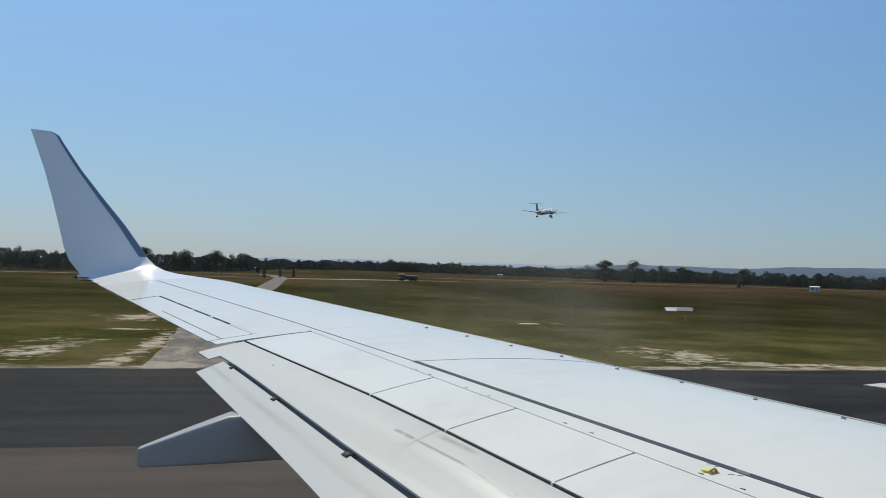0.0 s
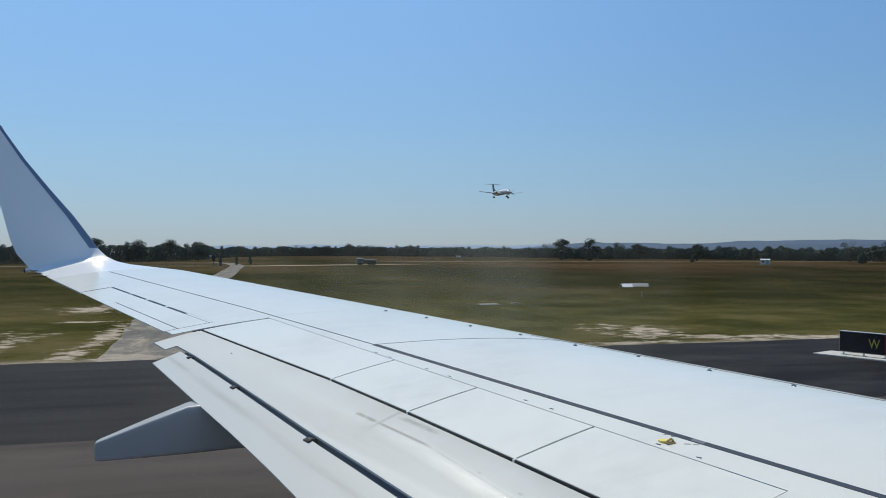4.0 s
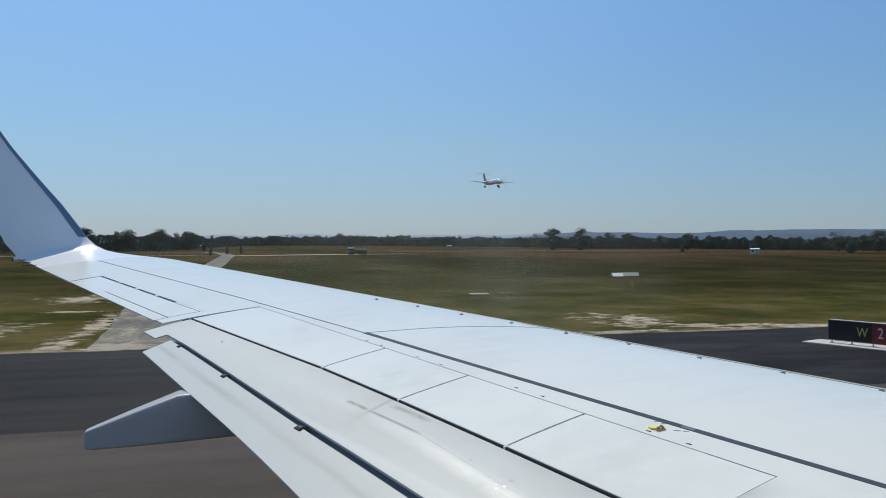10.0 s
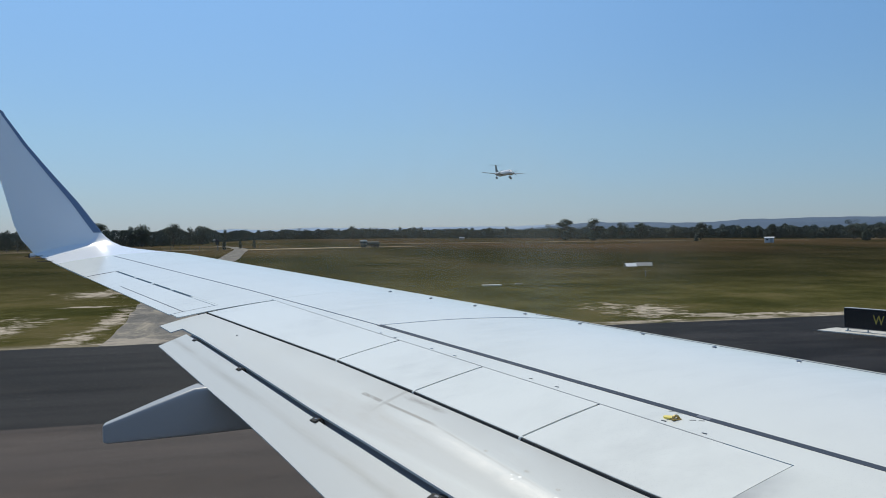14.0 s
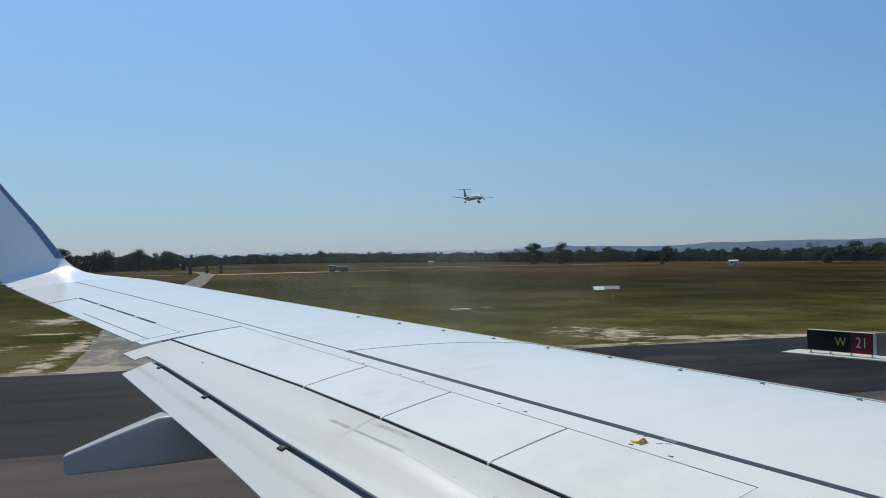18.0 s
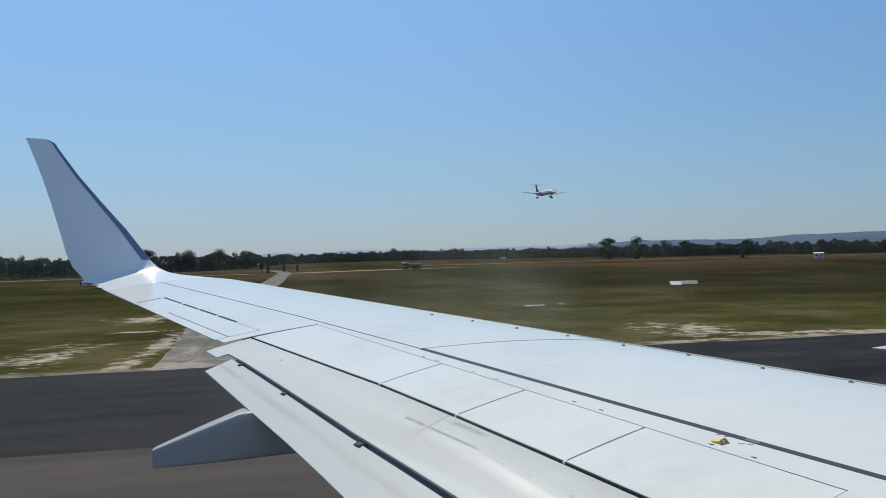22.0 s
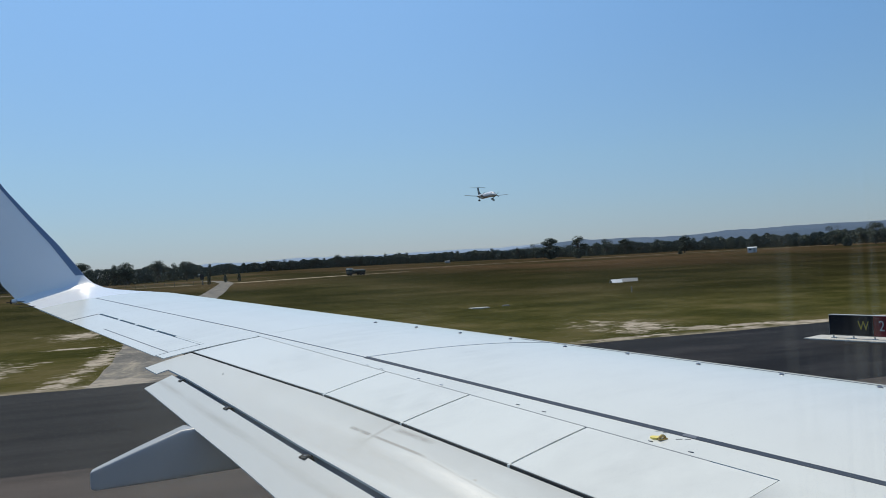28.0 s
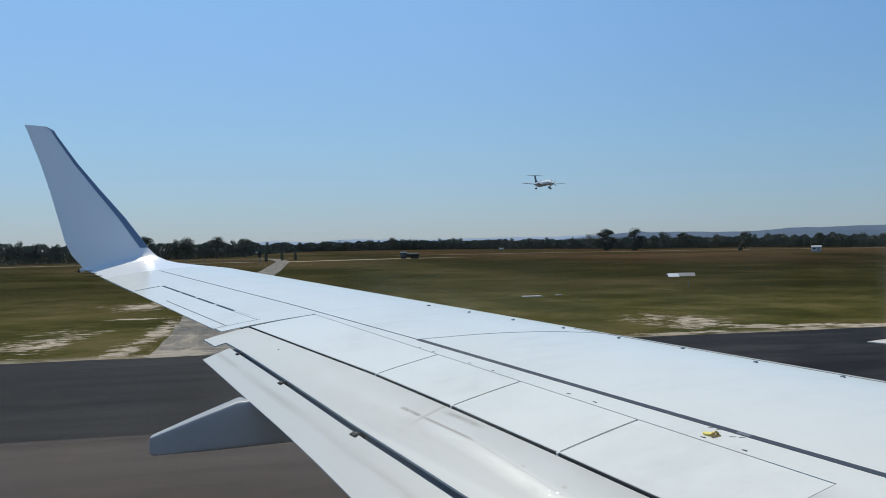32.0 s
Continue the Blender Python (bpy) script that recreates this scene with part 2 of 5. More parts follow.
flap_dirt_sheen(M_FLAP)
M_FIXED = paint("fixed_panel_paint", (0.735, 0.745, 0.69), 0.2, (0.49, 0.50, 0.47), 0.25)


def panel_edge_grey(m):
    """Patchy grey beside the inboard spoiler's end, fading away from it."""
    b = m.node_tree.nodes["Principled BSDF"]
    base = b.inputs["Base Color"].links[0].from_socket
    sp = node(m, "SeparateXYZ")
    link(m, coords(m), sp.inputs[0])
    off = maths(m, "ADD", maths(m, "MULTIPLY", maths(m, "SUBTRACT", sp.outputs["X"], 3.24), 0.258), maths(m, "MULTIPLY", maths(m, "SUBTRACT", 4.04, sp.outputs["Y"]), 0.966))
    patchy = ramp_f(m, noise_tex(m, coords(m), 3.5, 6, 0.6), 0.30, 0.62)
    back = ramp_f(m, sp.outputs["X"], 3.24, 2.80)
    f = maths(m, "MULTIPLY", maths(m, "MULTIPLY", ramp_f(m, off, 0.22, 0.0), back), maths(m, "ADD", maths(m, "MULTIPLY", patchy, 0.55), 0.30))
    link(m, mix(m, f, base, (0.27, 0.27, 0.265)), b.inputs["Base Color"])


panel_edge_grey(M_FIXED)


def root_shade(m):
    """Shade painted into the skin colour, cloudy and deepening towards the root."""
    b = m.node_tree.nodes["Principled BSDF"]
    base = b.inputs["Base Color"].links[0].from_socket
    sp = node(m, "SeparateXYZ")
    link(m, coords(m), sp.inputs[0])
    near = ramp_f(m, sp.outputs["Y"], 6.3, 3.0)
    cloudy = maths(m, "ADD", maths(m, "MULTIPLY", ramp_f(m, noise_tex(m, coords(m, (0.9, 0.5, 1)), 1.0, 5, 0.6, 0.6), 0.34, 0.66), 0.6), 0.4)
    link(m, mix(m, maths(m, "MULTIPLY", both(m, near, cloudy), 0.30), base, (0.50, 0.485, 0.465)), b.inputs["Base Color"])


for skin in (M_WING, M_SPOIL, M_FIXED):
    root_shade(skin)
M_LET = paint("winglet_paint", (0.80, 0.81, 0.82), 0.30, (0.5, 0.5, 0.5), 0.1)
M_LET.node_tree.nodes["Principled BSDF"].inputs["Coat Weight"].default_value = 1.0
M_LET.node_tree.nodes["Principled BSDF"].inputs["Coat Roughness"].default_value = 0.36
M_FAIR = paint("fairing_paint", (0.36, 0.37, 0.38), 0.4, (0.32, 0.33, 0.33), 0.35)
# dark blue base also carries the edge's sky reflection
M_LEAD = finish(mat("bare_leading_edge", 0.30, 0.60, (0.19, 0.245, 0.325)))
M_LINE = matt(finish(mat("grey_line_paint", 0.75, 0, (0.050, 0.066, 0.092))), 0.2)
M_THIN = finish(mat("thin_line_paint", 0.5, 0, (0.085, 0.11, 0.15)))
# near-black; the bay sheets in it stand in for shade inside the gaps
M_GAP = finish(mat("dark_cavity", 0.7, 0, (0.018, 0.020, 0.024)))
M_COVE = finish(mat("flap_cove_paint", 0.38, 0, (0.30, 0.33, 0.375)))
M_GAPSTRIP = matt(finish(mat("gap_strip_grey", 0.8, 0, (0.048, 0.050, 0.052))), 0.2)
M_PALE = finish(mat("pale_line_paint", 0.6, 0, (0.27, 0.33, 0.40)))
M_JOINT = matt(finish(mat("blue_grey_joint", 0.7, 0, (0.060, 0.092, 0.150))), 0.2)
M_MIDGREY = finish(mat("mid_grey_paint", 0.6, 0, (0.20, 0.21, 0.215)))
M_STEEL = finish(mat("dark_steel", 0.35, 0.9, (0.16, 0.165, 0.18)))
M_YEL = finish(mat("yellow_paint", 0.5, 0, (0.82, 0.66, 0.16)))
M_BRASS = finish(mat("bronze_fitting", 0.4, 0.7, (0.46, 0.33, 0.13)))
M_RUB = finish(mat("black_rubber", 0.8, 0, (0.02, 0.02, 0.02)))
M_WHITE = paint("white_enamel", (0.78, 0.78, 0.76), 0.5, (0.45, 0.42, 0.36), 0.3)
M_SEAL = finish(mat("window_seal", 0.7, 0, (0.015, 0.015, 0.017)))

# ---- mesh helpers ----


def part(name, bm, material, parent=None, label="", smooth=False):
    me = bpy.data.meshes.new(name)
    bmesh.ops.recalc_face_normals(bm, faces=bm.faces)
    bm.to_mesh(me)
    bm.free()
    me.materials.append(material)
    if smooth:
        for p in me.polygons:
            p.use_smooth = True
        me.set_sharp_from_angle(angle=radians(32))
    ob = new(name, me)
    if parent is not None:
        ob.parent = parent
    if label:
        tagged(ob, label)
    return ob


def thing(name, label, category, group="", kind="", at=(0, 0, 0), rz=0):
    e = new(name)
    e.empty_display_size = 0.3
    e.matrix_basis = pose(*at, 0, 0, rz)
    return tagged(e, label, category, group, kind)


def box(bm, c, s, rz=0.0, bevel=0.0, tilt=None):
    m = pose(*c, 0, 0, rz) @ Matrix.Diagonal((*s, 1))
    if tilt is not None:
        m = pose(*c) @ tilt @ Matrix.Diagonal((*s, 1))
    geo = bmesh.ops.create_cube(bm, size=1, matrix=m)
    if bevel:
        ed = list({e for v in geo["verts"] for e in v.link_edges})
        bmesh.ops.bevel(bm, geom=ed, offset=bevel, segments=2, affect="EDGES", clamp_overlap=True)
    return bm


def cyl(bm, a, b, r0, r1=None, seg=10):
    a, b = Vector(a), Vector(b)
    d = b - a
    m = Matrix.Translation((a + b) / 2) @ d.to_track_quat("Z", "Y").to_matrix().to_4x4()
    bmesh.ops.create_cone(bm, cap_ends=True, segments=seg, radius1=r0, radius2=r0 if r1 is None else r1, depth=d.length, matrix=m)
    return bm


def loft(rings, closed=True, caps=True):
    """A skin through rings of equal length."""
    bm = bmesh.new()
    vs = [[bm.verts.new(p) for p in r] for r in rings]
    n = len(rings[0])
    for a, b in zip(vs, vs[1:]):
        for i in range(n if closed else n - 1):
            j = (i + 1) % n
            bm.faces.new((a[i], a[j], b[j], b[i]))
    if caps and closed:
        bm.faces.new(vs[0][::-1])
        bm.faces.new(vs[-1])
    return bm


def sheet(fn, nu, nv, thick):
    """A slab over the surface fn(u, v) -> point, u and v from 0 to 1, thick metres downwards."""
    bm = bmesh.new()
    top = [[bm.verts.new(fn(i / nu, j / nv)) for j in range(nv + 1)] for i in range(nu + 1)]
    low = [[bm.verts.new(v.co - Vector((0, 0, thick))) for v in r] for r in top]
    for i in range(nu):
        for j in range(nv):
            bm.faces.new((top[i][j], top[i + 1][j], top[i + 1][j + 1], top[i][j + 1]))
            bm.faces.new((low[i][j], low[i][j + 1], low[i + 1][j + 1], low[i + 1][j]))
    for i in range(nu):
        bm.faces.new((top[i][0], low[i][0], low[i + 1][0], top[i + 1][0]))
        bm.faces.new((top[i][nv], top[i + 1][nv], low[i + 1][nv], low[i][nv]))
    for j in range(nv):
        bm.faces.new((top[0][j], top[0][j + 1], low[0][j + 1], low[0][j]))
        bm.faces.new((top[nu][j], low[nu][j], low[nu][j + 1], top[nu][j + 1]))
    return bm


def lerp(a, b, t):
    return a + (b - a) * t


def table(pts, x):
    """Straight lines through (x, value) pairs, x ascending."""
    if x <= pts[0][0]:
        return pts[0][1]
    for (x0, v0), (x1, v1) in zip(pts, pts[1:]):
        if x <= x1:
            return lerp(v0, v1, (x - x0) / (x1 - x0))
    (x0, v0), (x1, v1) = pts[-2:]
    return lerp(v0, v1, (x - x0) / (x1 - x0))


# ---- the wing's shape ----
TIP_Y = 15.4


def lead(y):
    return 9.473 - 0.6666 * y


def trail(y):
    return 3.9476 - 0.46189 * y


def chord_z(y):
    return EYE_Z - 0.37 - 0.108 * (TIP_Y - y)


def upper(u):
    u = min(max(u, 0.0), 1.0)
    return 0.6 * (0.2969 * math.sqrt(u) - 0.126 * u - 0.3516 * u * u + 0.2843 * u ** 3 - 0.1015 * u ** 4) + 0.06 * u * (1 - u)


def lower(u):
    return -0.62 * (0.2969 * math.sqrt(u) - 0.126 * u - 0.3516 * u * u + 0.2843 * u ** 3 - 0.1015 * u ** 4)


def top_z(x, y):
    c = lead(y) - trail(y)
    return chord_z(y) + c * upper((lead(y) - x) / c)


def hinge_x(y):
    return 1.58 - 0.4637 * (y - 7.62)


def spoiler_x(y):
    return -0.27 - 0.4565 * (y - 9.93)


SPOILER_BOW = [(0, -0.02), (4.2, -0.019), (5.15, 0.016), (6.33, 0.049), (7.43, 0.060), (8.5, 0.021), (9.93, -0.026)]


def spoiler_edge(y):
    return spoiler_x(y) + table(SPOILER_BOW, y)


def spoiler_z(y):
    return 3.01 + (y - 9.93) * 0.1098


US = [(k / 26) ** 1.6 for k in range(27)]


def section(y, cut=1.0):
    """Closed ring of the wing at y, cut off behind the chord fraction cut."""
    c, xl, z = lead(y) - trail(y), lead(y), chord_z(y)
    up = [(xl - u * cut * c, y, z + c * upper(u * cut)) for u in US]
    lo = [(xl - u * cut * c, y, z + c * lower(u * cut) - 0.012) for u in reversed(US[1:])]
    return up + lo


def hinge_cut(y):
    return (lead(y) - hinge_x(y)) / (lead(y) - trail(y))


plane = thing("airliner", "white twin-jet airliner parked on the taxiway, flaps lowered", "aircraft")
ys = lambda a, b, n: [lerp(a, b, k / n) for k in range(n + 1)]
root = part("wing_box", loft([section(y, hinge_cut(y)) for y in ys(0.0, 10.02, 26)]), M_WING, plane, "white painted upper wing skin", True)
mid = part("outer_wing_box", loft([section(y, 0.832) for y in ys(10.024, 13.34, 10)]), M_WING, plane, "white painted outer wing skin", True)
tip = part("wing_tip", loft([section(y, 1.0) for y in ys(13.344, 14.9, 6)]), M_WING, plane, "white wing tip panel", True)


def wing_sheet(y0, y1, xf, xb, thick, dz=0.0, skew=0.0, nu=10, nv=6, skew1=None):
    """A panel of the upper skin between y0 and y1 from xf(y) back to xb(y); skew (and skew1 at y1) shifts the rear edge in y."""
    def fn(u, v):
        y = lerp(y0 + skew * v, y1 + (skew if skew1 is None else skew1) * v, u)
        x = lerp(xf(y), xb(y), v)
        return (x, y, top_z(x, y) + dz)
    return sheet(fn, nu, nv, thick)


SEAMS = (9.96, 7.62, 6.53, 5.37, 4.04)
for a, b in zip(SEAMS, SEAMS[1:]):
    outer_skew = -0.03 if a == SEAMS[0] else -0.2
    part("spoiler", wing_sheet(b + (0.009 if b > 4.1 else 0.003), a - 0.009, lambda y: hinge_x(y) - 0.013, spoiler_edge, 0.022, 0, -0.2, 12, 6, outer_skew), M_SPOIL, plane, "flat white spoiler panel", True)
part("fixed_panel", wing_sheet(0.0, 4.041, hinge_x, spoiler_edge, 0.03, 0, -0.2), M_FIXED, plane, "white fixed trailing edge panel", True)
# added dark strip in place of the shaded gap behind the spoilers
part("spoiler_gap_strip", wing_sheet(0.0, 9.93, spoiler_edge, lambda y: spoiler_edge(y) - 0.009, 0.03, -0.004, 0.0, 40, 1), M_GAPSTRIP, plane, "dark grey strip standing in for the shaded spoiler gap")
for y in SEAMS[1:4]:
    yy = y - 0.2
    part("joint_mark", wing_sheet(yy - 0.007, yy + 0.007, lambda y: spoiler_edge(y) + 0.012, lambda y: spoiler_edge(y) - 0.016, 0.02, 0.001, 0.0, 2, 2), M_SPOIL, plane, "small white mark at a spoiler joint")
# added grey backing that lightens the dark hinge gap
part("hinge_line_fill", wing_sheet(4.46, 9.94, lambda y: hinge_x(y) - 0.001, lambda y: hinge_x(y) - 0.0125, 0.01, -0.0012, 0.0, 40, 1), M_MIDGREY, plane, "grey strip filling the hinge line")
part("spoiler_bay", wing_sheet(0.0, 10.0, lambda y: hinge_x(y) + 0.05, lambda y: spoiler_x(y) + 0.12, 0.02, -0.075), M_GAP, plane, "near-black sheet for the shade in the spoiler bay")
part("aileron", wing_sheet(10.19, 13.33, lambda y: lead(y) - 0.846 * (lead(y) - trail(y)), trail, 0.009, 0, 0.0), M_WING, plane, "white aileron", True)
for y0, y1 in ((10.19, 10.86), (11.40, 11.46), (12.02, 12.08), (12.60, 12.66)):
    part("hinge_cover", wing_sheet(y0, y1, lambda y: lead(y) - 0.832 * (lead(y) - trail(y)), lambda y: lead(y) - 0.8425 * (lead(y) - trail(y)), 0.02, -0.002, 0.0, 4, 2), M_WING, plane)
part("aileron_bay", wing_sheet(10.1, 13.33, lambda y: lead(y) - 0.80 * (lead(y) - trail(y)), lambda y: lead(y) - 0.90 * (lead(y) - trail(y)), 0.02, -0.06), M_GAP, plane, "near-black sheet for the shade in the aileron hinge gap")
part("flap_end_panel", wing_sheet(9.985, 10.175, lambda y: hinge_x(y) - 0.01, lambda y: trail(y) + 0.02, 0.010, 0), M_WING, plane, "white panel between flap and aileron", True)


# main flap, lowered, and the aft flap behind its slot
def flap_z(y, d):
    return spoiler_z(y) - 0.009 - 0.19 * d - 0.10 * d * d


def aft_z(y, d):
    return spoiler_z(y) + 0.060 - 0.40 * d


MAIN_REAR = [(0, 0.99), (4.92, 0.73), (5.88, 0.672), (6.53, 0.64), (6.94, 0.608), (8.14, 0.525), (9.2, 0.455), (9.6, 0.45)]
AFT_FRONT = [(0, 1.02), (5.0, 0.76), (5.81, 0.711), (6.42, 0.68), (7.91, 0.577), (8.92, 0.515), (9.42, 0.49)]
AFT_REAR = [(0, 1.85), (5.54, 1.172), (6.19, 1.092), (7.0, 1.005), (8.13, 0.905), (9.29, 0.80)]


def flap_fn(y0, y1, front, rear, zf):
    def fn(u, v):
        y = lerp(y0, y1, u)
        d = lerp(front(y), rear(y), v)
        return (spoiler_x(y) - d, y, zf(y, d))
    return fn


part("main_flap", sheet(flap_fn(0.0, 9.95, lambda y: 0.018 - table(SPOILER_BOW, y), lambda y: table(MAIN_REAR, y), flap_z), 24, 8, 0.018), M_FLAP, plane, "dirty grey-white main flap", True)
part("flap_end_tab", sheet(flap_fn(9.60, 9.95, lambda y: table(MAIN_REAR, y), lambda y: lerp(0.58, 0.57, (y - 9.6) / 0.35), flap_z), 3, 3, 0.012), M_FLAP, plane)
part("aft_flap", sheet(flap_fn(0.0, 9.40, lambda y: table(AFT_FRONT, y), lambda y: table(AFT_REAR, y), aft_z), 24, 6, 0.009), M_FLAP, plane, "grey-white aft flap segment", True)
part("flap_cove", sheet(flap_fn(0.0, 9.5, lambda y: table(MAIN_REAR, y) - 0.12, lambda y: table(AFT_FRONT, y) + 0.10, lambda y, d: min(flap_z(y, d), aft_z(y, d)) - 0.075), 24, 3, 0.02), M_COVE, plane, "dark flap slot")

# winglet: sections (leading edge, trailing edge, lean) from the wing tip upwards
def let_rings(u0=0.0, u1=1.0, first=0):
    rows = [((-0.459, 14.9, 3.476), (-2.935, 14.9, 3.476), 0),
            ((-1.05, 15.45, 3.55), (-3.18, 15.45, 3.535), 6),
            ((-1.62, 15.86, 3.64), (-3.40, 15.92, 3.586), 14),
            ((-2.00, 16.10, 3.74), (-3.53, 16.17, 3.613), 28),
            ((-2.22, 16.23, 3.85), (-3.585, 16.245, 3.64), 50),
            ((-2.33, 16.285, 3.94), (-3.66, 16.265, 3.74), 66),
            ((-2.41, 16.32, 4.02), (-3.80, 16.29, 3.90), 74),
            ((-2.59, 16.37, 4.27), (-3.93, 16.35, 4.17), 79),
            ((-2.85, 16.44, 4.62), (-4.05, 16.43, 4.57), 79),
            ((-3.31, 16.55, 5.16), (-4.22, 16.54, 5.12), 79),
            ((-3.75, 16.66, 5.70), (-4.41, 16.65, 5.67), 79),
            ((-4.14, 16.77, 6.25), (-4.63, 16.76, 6.22), 79),
            ((-4.20, 16.79, 6.355), (-4.70, 16.785, 6.395), 79),
            ((-4.33, 16.80, 6.43), (-4.735, 16.80, 6.465), 79)]
    out = []
    for le, te, lean in rows[first:]:
        le, te = Vector(le), Vector(te)
        c, n = (le - te).length, Vector((0, -math.sin(radians(lean)), math.cos(radians(lean))))
        th = 1.0 if lean < 10 else lerp(1.0, 0.75, min(1, (lean - 9) / 60))
        up = [le.lerp(te, lerp(u0, u1, u)) + n * c * th * upper(lerp(u0, u1, u)) for u in US]
        lo = [le.lerp(te, lerp(u0, u1, u)) + n * (c * th * lower(lerp(u0, u1, u)) - 0.004) for u in reversed(US[1:])]
        out.append(up + lo)
    return out


winglet = part("winglet", loft(let_rings()), M_LET, plane, "blended white winglet", True)


def let_edge():
    """Thin bare-metal cap along the winglet's leading edge."""
    rings = []
    for r in let_rings(0.0, 0.10, 6):
        le = Vector(r[0])
        mid_p = (Vector(r[len(US) - 1]) + Vector(r[len(US)])) / 2
        rings.append([Vector(p) + (Vector(p) - mid_p).normalized() * 0.006 for p in r])
    return loft(rings)


part("leading_edge", let_edge(), M_LEAD, winglet, "bare metal leading edge", True)
bm = bmesh.new()
box(bm, (-3.60, 16.245, 3.61), (0.10, 0.11, 0.075), 8, 0.012)
light_box = part("tail_light", bm, M_LET, winglet, "small white light housing")
bm = bmesh.new()
box(bm, (-3.655, 16.236, 3.60), (0.022, 0.10, 0.085), 8, 0.008)
part("lens", bm, M_GAP, light_box, "dark light lens")

for p0, p1 in (((-3.36, 15.95, 3.60), (-3.66, 15.90, 3.60)), ((-3.20, 15.62, 3.56), (-3.46, 15.57, 3.56)), ((-3.05, 15.25, 3.52), (-3.30, 15.20, 3.52))):
    part("static_wick", cyl(bmesh.new(), p0, p1, 0.008, 0.005, 6), M_RUB, winglet, "thin black static wick")

# flap track fairing below the flap
def fairing_ring(x, zt, zb, half):
    y = 8.0 + 0.108 * (x + 0.37)
    h = (zt - zb) / 2
    return [(x, y + half * math.copysign(abs(math.cos(a)) ** 0.2, math.cos(a)), (zt + zb) / 2 + h * math.copysign(abs(math.sin(a)) ** 0.2, math.sin(a)))
            for a in (2 * math.pi * (k + 0.5) / 32 for k in range(32))]


fair = [fairing_ring(*r) for r in ((-1.185, 2.165, 2.03, 0.045), (-1.175, 2.18, 2.015, 0.06), (-1.14, 2.195, 2.005, 0.075), (-0.75, 2.34, 2.012, 0.12), (-0.37, 2.475, 2.02, 0.15),
                                   (0.1, 2.50, 2.035, 0.17), (0.8, 2.50, 2.02, 0.18), (1.6, 2.55, 2.08, 0.17), (2.4, 2.62, 2.30, 0.10))]
part("flap_track_fairing", loft(fair), M_FAIR, plane, "grey canoe-shaped flap track fairing", True)


# hinge brackets in the flap slot: station and size
BRACKETS = ((9.13, 0.85), (7.96, 1.0), (6.465, 1.15), (4.93, 1.3))


def bracket(y, k):
    d = table(AFT_FRONT, y) + 0.004
    x, z = spoiler_x(y) - d, aft_z(y, d)
    tilt = Matrix.Rotation(radians(24.5), 4, "Z") @ Matrix.Rotation(radians(-21), 4, "Y")
    bm = bmesh.new()
    box(bm, (x - 0.004 * k, y, z - 0.003), (0.050 * k, 0.085 * k, 0.020), 0, 0.006, tilt)
    box(bm, (x + 0.030 * k, y, z - 0.030), (0.05 * k, 0.06 * k, 0.07), 0, 0.008, tilt)
    ob = part("flap_bracket", bm, M_RUB, plane, "black flap hinge bracket")
    bm = bmesh.new()
    box(bm, (x + 0.002, y - 0.004, z + 0.008), (0.016 * k, 0.034 * k, 0.006), 0, 0.002, tilt)
    part("plate", bm, M_STEEL, ob, "small steel plate")


for y, k in BRACKETS:
    bracket(y, k)


# painted lines, a film on the skin
def strip(name, pts, width, material, label="", step=0.12, lift=0.0028):
    line = []
    for (x0, y0), (x1, y1) in zip(pts, pts[1:]):
        n = max(1, int(math.hypot(x1 - x0, y1 - y0) / step))
        line += [(lerp(x0, x1, k / n), lerp(y0, y1, k / n)) for k in range(n)]
    line.append(pts[-1])
    bm = bmesh.new()
    rows = []
    for k, (x, y) in enumerate(line):
        a, b = line[max(0, k - 1)], line[min(len(line) - 1, k + 1)]
        dx, dy = b[0] - a[0], b[1] - a[1]
        l = math.hypot(dx, dy)
        nx, ny = -dy / l * width / 2, dx / l * width / 2
        rows.append([bm.verts.new((x + s * nx, y + s * ny, top_z(x + s * nx, y + s * ny) + lift)) for s in (-1, 1)])
    for a, b in zip(rows, rows[1:]):
        bm.faces.new((a[0], a[1], b[1], b[0]))
    ext = bmesh.ops.extrude_face_region(bm, geom=bm.faces[:])
    for v in ext["geom"]:
        if isinstance(v, bmesh.types.BMVert):
            v.co.z -= 0.006
    return part(name, bm, material, plane, label)


strip("walkway_line", [(1.48, 8.23), (2.64, 5.85), (3.69, 3.72), (4.60, 1.85)], 0.050, M_LINE, "thick dark grey painted walkway line")
M_WORN = finish(mat("worn_line_paint", 0.5, 0, (0.13, 0.145, 0.17)))
strip("line_wear", [(3.12, 4.88), (3.165, 4.79)], 0.040, M_WORN, "rubbed patch on the walkway line", 0.12, 0.0042)
strip("line_wear", [(3.735, 3.63), (3.80, 3.50)], 0.036, M_WORN, "rubbed patch on the walkway line", 0.12, 0.0042)
strip("skin_joint", [(1.47, 8.24), (0.25, 10.63), (-2.00, 14.80)], 0.012, M_JOINT, "thin grey skin joint")
strip("walkway_curve", [(1.48, 8.23), (1.80, 8.17), (2.10, 8.13), (2.64, 8.05), (3.20, 7.98), (3.75, 7.95)], 0.014, M_PALE, "thin pale grey painted curve")
strip("tab_joint", [(-1.56, 12.21), (-0.60, 10.19)], 0.011, M_THIN, "aileron tab joint")
strip("aileron_end_joint", [(-1.80, 13.34), (-2.19, 13.34)], 0.02, M_LINE)

strip("slat_edge", [(lead(y) - 0.174 * (lead(y) - trail(y)), y) for y in (8.3, 7.0, 5.5, 4.0, 2.5, 1.0)], 0.016, M_THIN, "thin slat joint")
